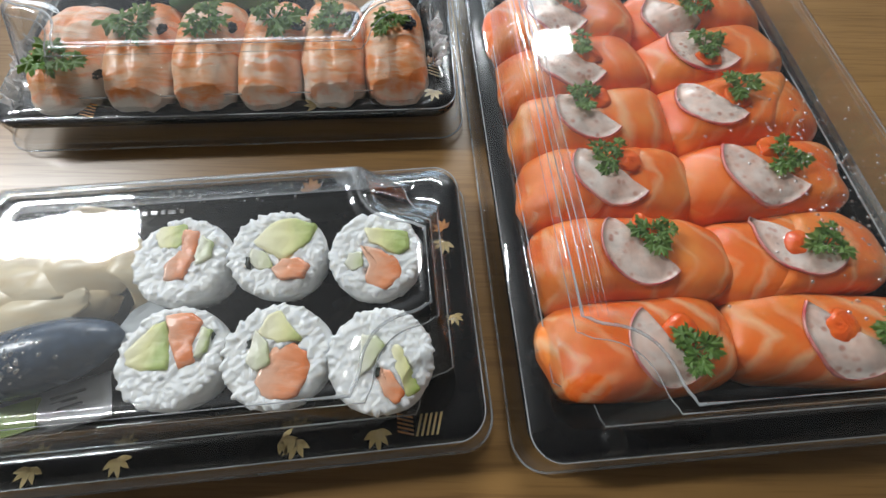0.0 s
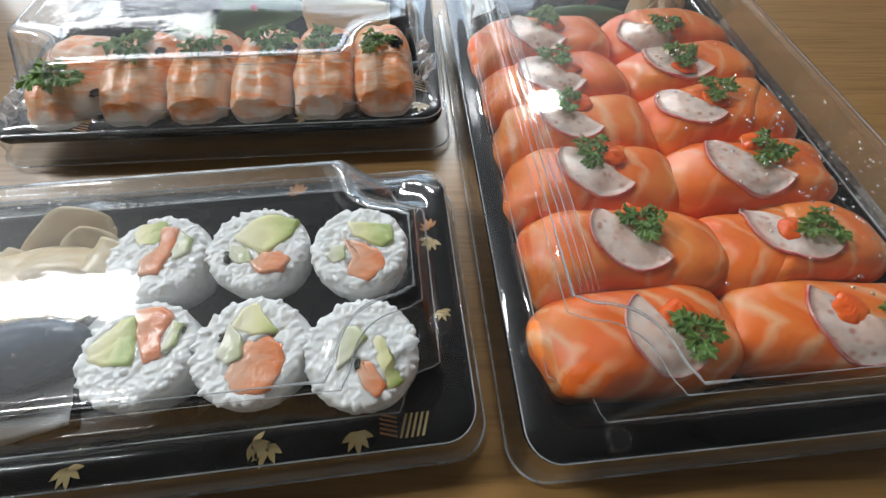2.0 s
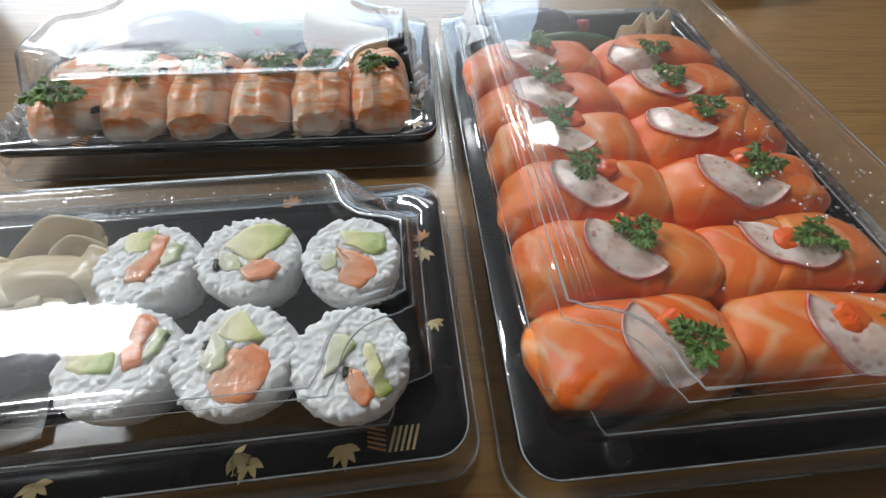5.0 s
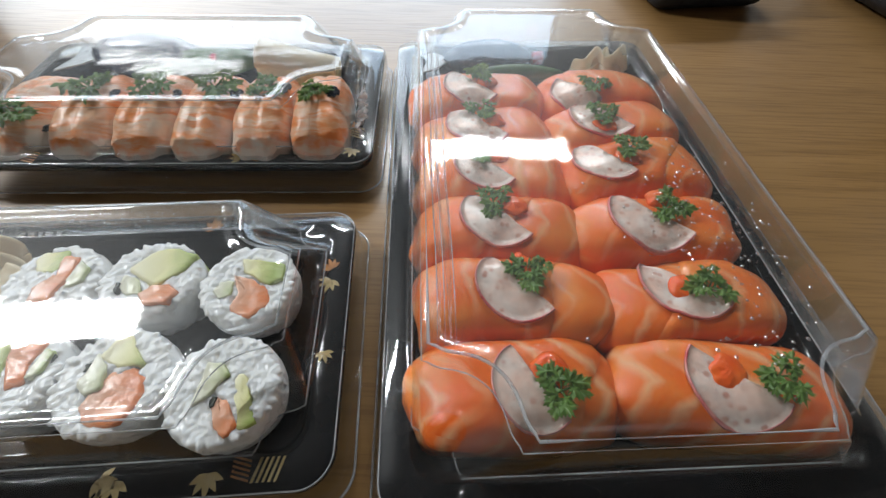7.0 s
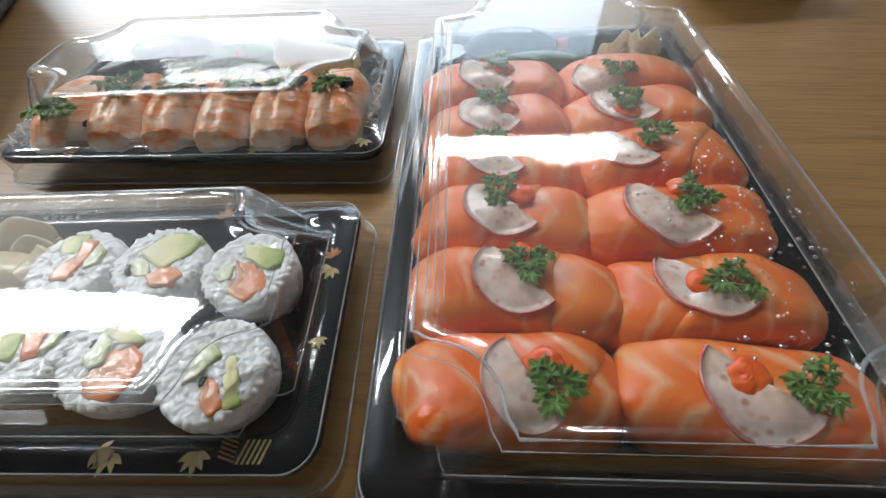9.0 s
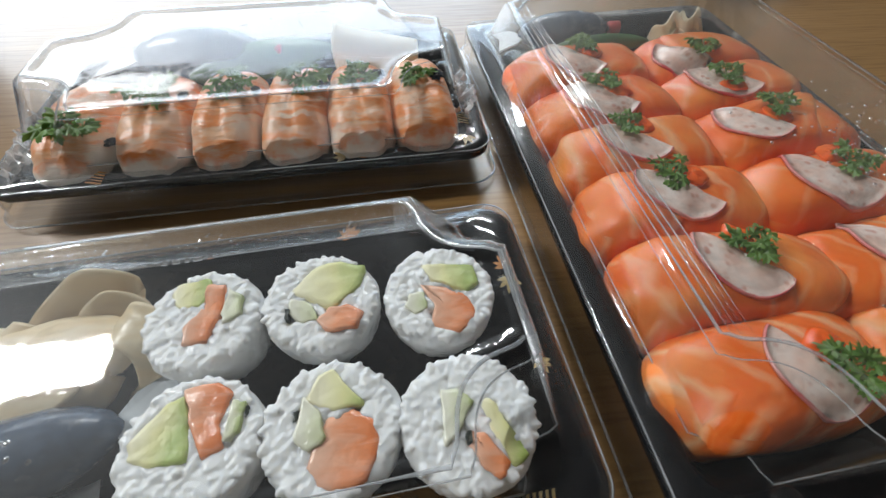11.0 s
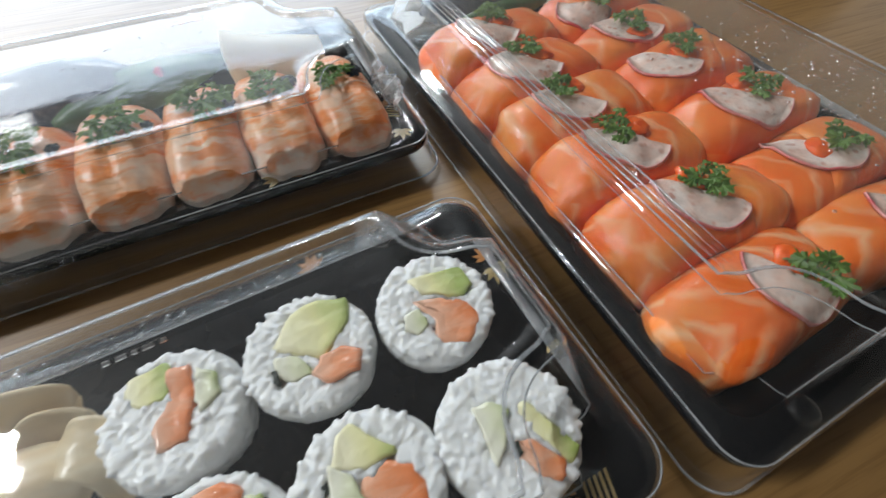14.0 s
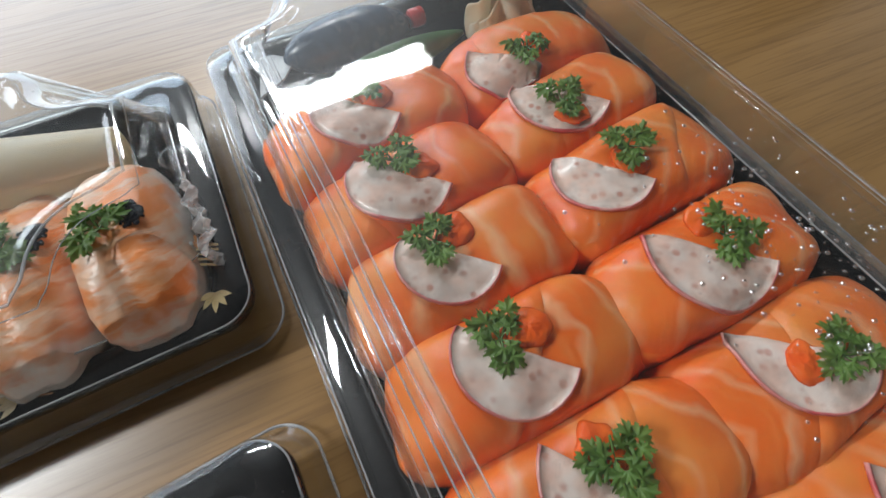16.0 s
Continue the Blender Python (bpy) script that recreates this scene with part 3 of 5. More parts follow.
def takeaway_box(hx, hy, top, notch, m, label, prints, bumps, ribs=(), marks=(), streaks=(), steep=0.0):
    root = tagged(new("takeaway_box"), label, "takeaway box", "sushi boxes on the table")
    root.matrix_basis = m
    tray = part("tray", tray_mesh(hx, hy), root, "glossy black plastic tray")
    lid = part("lid", lid_mesh(hx, hy, top, notch, steep), root, "clear plastic lid with scooped corners")
    solidify(lid, 0.0003, 1.0)
    # whitish beads draw the bright light lines along the lid's edges and steps
    part("rolled_edge", bead_mesh([(x, y, 0.0034) for x, y in outline(hx, hy, 0.013, 0)], 0.00055), lid)
    part("top_ridge", bead_mesh([(x, y, top - 0.0003) for x, y in outline(hx - 0.0200, hy - 0.0200 + steep, 0, notch)], 0.00022, 2.8), lid)
    part("wall_rib", bead_mesh([(x, y, 0.0232) for x, y in outline(hx - 0.0141, hy - 0.0141, 0, notch * 0.54)], 0.00030), lid)
    part("scoop_rib", bead_mesh([(x, y, top - 0.0030) for x, y in outline(hx - 0.0178, hy - 0.0178 + steep, 0, notch * 0.93)], 0.00010, 2.6), lid)
    part("shoulder_rib", bead_mesh([(x, y, 0.0206) for x, y in outline(hx - 0.0042, hy - 0.0042, 0.011, 0)], 0.00030), lid)
    for k, (x_, w_) in enumerate(marks):
        bv, bf = box_data(x_, x_ + w_, hy - 0.0340, hy - 0.0328, top - 0.0012, top - 0.0006)
        part("embossed_mark", mesh_of("embossed_mark", bv, bf, DROP, False), lid)
    # reflection streaks on the lid, painted as thin whitish rods
    for sx, inset in streaks:
        o = rod_mesh(sx * (hx - inset), -hy + 0.020 + notch, hy - 0.020 - notch, top - 0.0007, 0.00028)
        o.materials[0] = EDGE
        part("side_rib", o, lid)
    # clear ribs added so that the lid catches further streaks
    for sx, inset, r, flat in ribs:
        y0, y1 = -hy + 0.022 + notch, hy - 0.022 - notch
        part("side_rib", rod_mesh(sx * (hx - inset), y0, y1, top - 0.0008, r, flat), lid)
    for i, (x, y, turn, size, kind, mat) in enumerate(prints):
        me = leaf_mesh(i + 3, size * 0.8, kind)
        me.materials[0] = mat
        o = part("leaf_print", me, tray, "gold printed leaf", pose(x, y, 0.01895, 0, 0, turn))
        solidify(o, 0.0001)
    for x, y, r in bumps:
        part("snap_bump", bump_mesh(r, 0.0022), lid, "", pose(x, y, 0.0209))
    return root


ROLL_M = pose(-0.0908, 0.0437, 0, 0, 0, 5.5)
SHR_M = pose(-0.1062, 0.2026, 0, 0, 0, 3.2)
SAL_M = pose(0.1096, 0.1393, 0, 0, 0, 4.4)
G, O = GOLD, ORANGE
takeaway_box(0.1092, 0.0615, 0.0468, 0.025, ROLL_M, "black sushi tray with gold leaf print under a clear lid",
             [(0.0968, 0.020, 160, 0.008, "maple", G), (0.0968, 0.026, 20, 0.007, "maple", O), (0.0975, -0.012, 200, 0.006, "maple", G),
              (0.066, -0.0508, 185, 0.009, "maple", G), (0.038, -0.0512, 165, 0.009, "maple", G), (0.033, -0.0505, 240, 0.008, "maple", G),
              (0.083, -0.0505, 0, 0.009, "fan", G), (0.076, -0.0510, 90, 0.007, "fan", O), (-0.022, -0.0512, 200, 0.008, "maple", G),
              (0.040, 0.0505, 10, 0.009, "maple", O), (-0.05, -0.0512, 170, 0.008, "maple", G)],
             [(0.0938, 0.0160, 0.0046), (0.0962, -0.0180, 0.0046), (0.079, -0.0495, 0.0042), (0.066, 0.0495, 0.0042), (-0.06, 0.0495, 0.0042)],
             marks=((-0.012, 0.0016), (-0.009, 0.0022), (-0.0055, 0.0012), (-0.003, 0.0024), (0.001, 0.0014)))
takeaway_box(0.1168, 0.0675, 0.0470, 0.029, SHR_M, "black sushi tray of shrimp pieces under a clear lid",
             [(0.1015, -0.050, 170, 0.009, "maple", G), (0.1018, -0.036, 80, 0.010, "fan", G), (0.1012, -0.030, 20, 0.007, "maple", O),
              (0.043, -0.0575, 60, 0.009, "maple", G), (-0.068, -0.0575, 90, 0.009, "fan", O), (0.050, -0.0575, 90, 0.006, "fan", O)],
             [(0.1005, -0.022, 0.0045), (0.1005, 0.012, 0.0055), (-0.1005, -0.01, 0.0045)],
             marks=((0.022, 0.0018), (0.0255, 0.0026), (0.030, 0.0012), (0.033, 0.0026), (0.0375, 0.0018)))
takeaway_box(0.0908, 0.149, 0.0487, 0.027, SAL_M, "large black sushi tray of salmon pieces under a clear lid", [],
             [(-0.0802, -0.1095, 0.0040), (-0.058, -0.1390, 0.0045), (-0.0802, 0.128, 0.0040), (0.0802, -0.110, 0.0040)],
             ((-1, 0.0246, 0.0010, 0.45), (-1, 0.0280, 0.0014, 0.35), (1, 0.0246, 0.0007, 0.4)),
             (), ((-1, 0.0238), (-1, 0.0262), (-1, 0.0297)), 0.0018)


# ---------------------------------------------------------------- salmon pieces
def loaf(name, a, b, h, mat, seed, z_low=0.0, ex=0.62, ey=0.8, rough=0.0012, nu=44, nv=14, dome=0.56):
    """A soft loaf: long axis x, flat underneath, domed above."""
    verts = []
    off = Vector((seed * 3.1, seed * 1.7, 0))
    lo = -0.4334
    for j in range(nv):
        v_ = lo + (math.pi / 2 - lo) * j / (nv - 1) * 0.985
        for i in range(nu):
            u_ = 2 * math.pi * i / nu
            cv = sgn_pow(math.cos(v_), dome) if v_ > 0 else 1.0 + 0.03 * math.sin(-v_)
            x = a * cv * sgn_pow(math.cos(u_), ex)
            y = b * cv * sgn_pow(math.sin(u_), ey)
            z = h * math.sin(v_)
            p = Vector((x, y, z))
            n1 = noise.noise(p * 90 + off)
            n2 = noise.noise(p * 38 - off)
            k = 1 + rough * 18 * n1 + rough * 45 * n2
            verts.append((x * k, y * k, z_low + 0.42 * h + (z * (1 + rough * 30 * n2))))
    faces = grid_faces(nv, nu) + [tuple(range((nv - 1) * nu, nv * nu)), tuple(reversed(range(nu)))]
    return mesh_of(name, verts, faces, mat)


C44, S44 = math.cos(radians(4.4)), math.sin(radians(4.4))


def sal_world(lx, ly):
    """From a place in the large tray, counted from its near corner, to the world."""
    return 0.0305 + lx * C44 - ly * S44, -0.0163 + lx * S44 + ly * C44


def flap_mesh(tree, a, b, seed):
    """The upper slice: a sheet that lies over the piece and ends in a slanting cut edge."""
    rnd_ = random.Random(seed + 500)
    slant, x_end, side = rnd_.uniform(-0.9, 0.9), a * rnd_.uniform(0.10, 0.62), rnd_.choice((-1, 1))
    nu, nv = 22, 17
    rows_ = []
    for i in range(nu):
        u = i / (nu - 1)
        row = []
        for j in range(nv):
            w = 2 * j / (nv - 1) - 1
            e = x_end + slant * w * b * 0.8 + 0.0016 * math.sin(3 * w + seed)
            x = side * (-a * 0.90 + (e + a * 0.90) * u)
            y = w * b * 0.93 * max(0.05, 1 - min(1.0, abs(x / a)) ** 3.45) ** 0.38
            hit = tree.ray_cast(Vector((x, y, 0.1)), Vector((0, 0, -1)))
            z = hit[0].z if hit[0] is not None else 0.012
            edge = min(1.0, (1 - u) / 0.05) * min(1.0, (1 - abs(w)) / 0.10)
            row.append((x, y, z + 0.0003 + 0.0013 * edge * min(1.0, u / 0.25 + 0.0)))
        rows_.append(row)
    verts = [p_ for row in rows_ for p_ in row]
    faces = grid_faces(nu, nv, False)
    if side > 0:
        faces = [tuple(reversed(q)) for q in faces]
    return mesh_of("salmon_flap", verts, [tuple(reversed(q)) for q in faces], SALMON)


rnd = random.Random(7)
ROWS_L = ((0.0530, 0.0412, 2), (0.0530, 0.0750, -2), (0.0530, 0.1105, -3), (0.0535, 0.1445, 2), (0.0530, 0.1800, 3), (0.0525, 0.2150, 2))
ROWS_R = ((0.1255, 0.0402, -7), (0.1225, 0.0725, 0), (0.1220, 0.1090, 1), (0.1250, 0.1480, 4), (0.1265, 0.1840, 6), (0.1270, 0.2190, 3))
trees = []
for col, rows in enumerate((ROWS_L, ROWS_R)):
    for r, (lx, ly, turn) in enumerate(rows):
        x, y = sal_world(lx, ly)
        root = tagged(new("salmon_nigiri"), "rice piece draped in glistening orange salmon with pale fat lines", "sushi", "salmon pieces in the large tray")
        root.matrix_basis = pose(x, y, 0.0082, 0, 0, 4.4 + turn)
        ln = (0.0395, 0.0400)[col] if not (r == 0 and col == 1) else 0.0410
        fish = SALMON_LINED if r == 0 or (r, col) == (3, 0) else SALMON
        me = loaf("salmon_slice", ln, (0.0190, 0.0184)[col] if r == 0 else 0.0200, 0.0172, fish, 10 * r + col, 0.0006 + 0.0008 * ((3 * r + 5 * col) % 4 - 1.5), ex=0.42, ey=0.62, rough=0.0034, dome=0.46)
        sl = part("salmon_slice", me, root)
        part("rice", loaf("rice", ln * 0.90, 0.0150, 0.0135, RICE, 50 + r + col, 0.0, nu=28, nv=7), root)
        mw = root.matrix_basis
        trees.append(BVHTree.FromPolygons([mw @ v_.co for v_ in me.vertices], [tuple(p_.vertices) for p_ in me.polygons]))
        if (r, col) not in ((0, 1), (3, 0), (5, 0)):
            local = BVHTree.FromPolygons([v_.co for v_ in me.vertices], [tuple(p_.vertices) for p_ in me.polygons])
            fm = flap_mesh(local, ln, 0.0186 if r == 0 else 0.0197, 10 * r + col)
            fm.materials[0] = fish
            part("salmon_flap", fm, root, "overlapping upper slice of salmon")
            trees.append(BVHTree.FromPolygons([mw @ v_.co for v_ in fm.vertices], [tuple(p_.vertices) for p_ in fm.polygons]))


def drop_z(x, y, default=0.033, over=None):
    best = -1.0
    for t_ in over or trees:
        hit = t_.ray_cast(Vector((x, y, 0.2)), Vector((0, 0, -1)))
        if hit[0] is not None:
            best = max(best, hit[0].z)
    return best if best > 0 else default


# ---------------------------------------------------------------- garnish
def sprig_mesh(seed, size):
    """Parsley: three fronds of small, deeply cut and frilled leaflets that lie nearly flat."""
    rnd_ = random.Random(seed)
    verts, faces = [], []
    for f_ in range(3):
        a0 = 2.0944 * f_ + rnd_.uniform(-0.5, 0.5)
        fx, fy = math.cos(a0), math.sin(a0)
        base = Vector((fx, fy, 0)) * size * 0.08
        for along, side, k in ((0.34, 0.0, 0.22), (0.26, 0.75, 0.20), (0.26, -0.75, 0.20), (0.12, 1.25, 0.19), (0.12, -1.25, 0.19), (0.16, 0.35, 0.18), (0.10, -0.2, 0.18)):
            a = a0 + side + rnd_.uniform(-0.2, 0.2)
            c = base + Vector((math.cos(a0 + side * 0.55), math.sin(a0 + side * 0.55), 0)) * size * along
            c.z = size * (0.06 + 0.16 * rnd_.random())
            ln = size * k * rnd_.uniform(0.85, 1.2)
            tilt, roll_ = rnd_.uniform(-0.30, 0.45), rnd_.uniform(-0.4, 0.4)
            d = Vector((math.cos(a) * math.cos(tilt), math.sin(a) * math.cos(tilt), math.sin(tilt)))
            s_ = Vector((-math.sin(a), math.cos(a), roll_)).normalized()
            up = d.cross(s_).normalized()
            if up.z < 0:
                up = -up
            b, n = len(verts), 37
            verts.append(tuple(c + up * ln * 0.15))
            for ring in (0.55, 1.0):
                for i in range(n):
                    th = -2.6 + 5.2 * i / (n - 1)
                    lobe = 0.50 + 0.50 * abs(math.cos(2.5 * th)) ** 0.7
                    tooth = 1.0 + 0.20 * math.sin(i * 2.1) if ring == 1.0 else 1.0
                    r = ln * ring * (lobe if ring == 1.0 else 0.5 + 0.5 * lobe) * tooth * (1 - 0.08 * abs(th))
                    frill = ln * 0.17 * ring * math.sin(5.0 * th + seed + f_) - 0.20 * r * r / ln
                    verts.append(tuple(c + d * (r * math.cos(th) + ln * 0.25) + s_ * r * math.sin(th) * 0.9 + up * frill))
            faces += [(b, b + 1 + i, b + 2 + i) for i in range(n - 1)]
            faces += [(b + 1 + i, b + 1 + n + i, b + 2 + n + i, b + 2 + i) for i in range(n - 1)]
    return mesh_of("leaves", verts, faces, PARSLEY)


def stem_mesh(seed, size):
    rnd_ = random.Random(seed)
    verts, faces = [], []
    for i in range(5):
        a = 2 * math.pi * i / 5 + rnd_.uniform(-0.4, 0.4)
        p0, p1 = Vector((0, 0, 0.0003)), Vector((math.cos(a), math.sin(a), 0.45)) * size * 0.3
        s = Vector((-math.sin(a), math.cos(a), 0)) * size * 0.022
        b = len(verts)
        for p in (p0, p1):
            verts += [tuple(p + s), tuple(p + Vector((0, 0, size * 0.03))), tuple(p - s)]
        faces += [(b, b + 1, b + 4, b + 3), (b + 1, b + 2, b + 5, b + 4), (b + 2, b, b + 3, b + 5)]
    return mesh_of("stem", verts, faces, STEM)


SPRIGS = [(sprig_mesh(s, 0.0158), stem_mesh(s, 0.0165)) for s in range(7)]


def parsley(x, y, z, turn, k, scale=1.0, label="curly green parsley sprig on a salmon piece", group="parsley sprigs", tilt=(0, 0)):
    root = tagged(new("parsley_sprig"), label, "parsley", group)
    root.matrix_basis = pose(x, y, z, tilt[0], tilt[1], turn) @ Matrix.Scale(scale, 4)
    part("leaves", SPRIGS[k % 7][0], root)
    part("stem", SPRIGS[k % 7][1], root)
    return root


def cluster_mesh(name, seed, n, r, spread, mat):
    rnd_ = random.Random(seed)
    verts, faces = [], []
    for i in range(n):
        a, d = rnd_.uniform(0, 6.28), spread * math.sqrt(rnd_.random())
        c = (d * math.cos(a), d * math.sin(a) * 0.8, r * 0.8 + (spread - d) * 0.35 * rnd_.random())
        b = len(verts)
        for lat in (-0.9, -0.3, 0.35, 0.95):
            for q in range(7):
                t_ = q / 7 * 6.2832 + lat
                verts.append((c[0] + r * math.cos(lat) * math.cos(t_), c[1] + r * math.cos(lat) * math.sin(t_), c[2] + r * math.sin(lat)))
        faces += grid_faces(4, 7, True, b) + [tuple(range(b + 21, b + 28))]
    return mesh_of(name, verts, faces, mat)


def mound_mesh(name, seed, r, h, mat):
    """A soft wet heap of tiny eggs."""
    nu, nv, verts = 40, 14, []
    for j in range(nv):
        q = 1 - j / (nv - 1)
        for i in range(nu):
            t_ = 6.28319 * i / nu
            k = r * q * (1 + 0.22 * noise.noise(Vector((1.6 * math.cos(t_), 1.6 * math.sin(t_), seed))))
            x, y = k * math.cos(t_), 0.85 * k * math.sin(t_)
            egg = 0.0009 * abs(noise.noise(Vector((x * 900, y * 900, seed)))) + 0.0005 * noise.noise(Vector((x * 300, y * 300, seed)))
            verts.append((x, y, h * (1 - q ** 2.4) ** 0.7 + egg * (1 - 0.8 * q ** 6)))
    return mesh_of(name, verts, grid_faces(nv, nu) + [tuple(reversed(range(nu)))], mat)


ROE_ME = [mound_mesh("roe_cluster", s, 0.0068, 0.0017, ROE) for s in range(3)]
CAV_ME = [cluster_mesh("caviar_cluster", s + 9, 150, 0.0008, 0.0066, CAVIAR) for s in range(2)]


def radish(x, y, turn, r=0.0172):
    """A half-moon slice laid over the salmon, skin on its curved side."""
    rr_, aa_ = 7, 17
    ca, sa = math.cos(radians(turn)), math.sin(radians(turn))

    def place(px, py, lift):
        qx, qy = px * ca - py * sa, px * sa + py * ca
        return qx, qy, lift
    verts, faces, rv, rf = [], [], [], []

    def z_at(qx, qy):
        return drop_z(x + qx, y + qy)
    zc = max(z_at(0, 0), z_at(*place(0, -r * 0.5, 0)[:2]))

    def lay(px, py, lift):
        qx, qy, _ = place(px, py, 0)
        z = max(z_at(qx, qy), zc - 0.0065) - zc
        return qx, qy, z + lift
    for top in (1, 0):
        for i in range(rr_):
            for j in range(aa_):
                a = math.pi + math.pi * (j / (aa_ - 1)) * 1.06 - 0.03 * math.pi
                q = r * (0.02 + 0.98 * i / (rr_ - 1))
                verts.append(lay(q * math.cos(a), q * math.sin(a) + 0.004, 0.0014 if top else 0.0005))
    n = rr_ * aa_
    faces += [tuple(reversed(q)) for q in grid_faces(rr_, aa_, False)] + grid_faces(rr_, aa_, False, n)
    edge = [j for j in range(aa_)]
    ring = [(rr_ - 1) * aa_ + j for j in range(aa_)]
    for seq in (edge, ring, [i * aa_ for i in range(rr_)], [i * aa_ + aa_ - 1 for i in range(rr_)]):
        for p0, p1 in zip(seq, seq[1:]):
            faces.append((p0, p1, p1 + n, p0 + n))
    for j in range(aa_):
        a = math.pi + math.pi * (j / (aa_ - 1)) * 1.06 - 0.03 * math.pi
        for q, lift in ((r * 0.976, 0.0016), (r * 1.012, 0.0014), (r * 1.017, 0.0007), (r * 0.990, 0.0005)):
            rv.append(lay(q * math.cos(a), q * math.sin(a) + 0.004, lift))
    for j in range(aa_ - 1):
        for k in range(4):
            l_ = (k + 1) % 4
            rf.append((j * 4 + k, j * 4 + l_, (j + 1) * 4 + l_, (j + 1) * 4 + k))
    root = thing("radish_slice", mesh_of("radish_slice", verts, faces, RADISH), pose(x, y, zc), "thin white half-moon radish slice with red skin on salmon", "radish", "radish slices")
    part("skin", mesh_of("skin", rv, rf, RIND), root, "thin red radish skin")


# x, y of radish (turn), parsley and roe for each salmon piece
GARN = (
    ((0.0800, 0.0255, -53, 0.0150), (0.0902, 0.0248), (0.0880, 0.0320)), ((0.1480, 0.0292, -38, 0.0165), (0.1625, 0.0325), (0.1475, 0.0340)),
    ((0.0768, 0.0625, -47, 0.0165), (0.0830, 0.0690), (0.0812, 0.0715)), ((0.1430, 0.0672, -38, 0.0170), (0.1510, 0.0650), (0.1435, 0.0665)),
    ((0.0715, 0.0975, -45, 0.0172), (0.0718, 0.1040), (0.0800, 0.1045)), ((0.1378, 0.1000, -41, 0.0185), (0.1462, 0.1048), (0.1465, 0.1125)),
    ((0.0677, 0.1317, -45, 0.0165), (0.0682, 0.1390), (0.0750, 0.1410)), ((0.1265, 0.1392, -50, 0.0165), (0.1400, 0.1448), (0.1385, 0.1400)),
    ((0.0647, 0.1660, -45, 0.0185), (0.0668, 0.1725), (0.0740, 0.1680)), ((0.1325, 0.1760, -48, 0.0185), (0.1322, 0.1730), (0.1345, 0.1680)),
    ((0.0610, 0.1995, -40, 0.0170), (0.0682, 0.2085), (0.0720, 0.2040)), ((0.1235, 0.2020, -41, 0.0155), (0.1350, 0.2030), (0.1400, 0.2065)),
)
for i, (rd, pa, ro) in enumerate(GARN):
    radish(*rd)
    parsley(pa[0], pa[1], drop_z(*pa) + 0.0016, 67 * i, i)
    thing("roe_cluster", ROE_ME[i % 3], pose(ro[0], ro[1], drop_z(*ro) + 0.0006, 0, 0, 40 * i), "small heap of shiny orange fish roe on salmon", "fish roe", "roe heaps")


# ---------------------------------------------------------------- rice rolls
def grain_template(ns=6):
    pts = []
    for t_, r_ in ((-1.0, 0.25), (-0.72, 0.78), (0.0, 1.0), (0.72, 0.78), (1.0, 0.25)):
        pts += [(t_, r_ * math.cos(2 * math.pi * i / ns), r_ * math.sin(2 * math.pi * i / ns)) for i in range(ns)]
    return pts, grid_faces(5, ns) + [tuple(reversed(range(ns))), tuple(range(4 * ns, 5 * ns))]


GRAIN_P, GRAIN_F = grain_template()


def add_grain(verts, faces, c, d, ln, w):
    d = d.normalized()
    s = d.orthogonal().normalized()
    t_ = d.cross(s)
    b = len(verts)
    verts += [tuple(c + d * (px * ln) + s * (py * w) + t_ * (pz * w)) for px, py, pz in GRAIN_P]
    faces += [tuple(i + b for i in q) for q in GRAIN_F]


def inside(px, py, poly):
    hit = False
    for (ax, ay), (bx, by) in zip(poly, poly[1:] + poly[:1]):
        if (ay > py) != (by > py) and px < (bx - ax) * (py - ay) / (by - ay) + ax:
            hit = not hit
    return hit


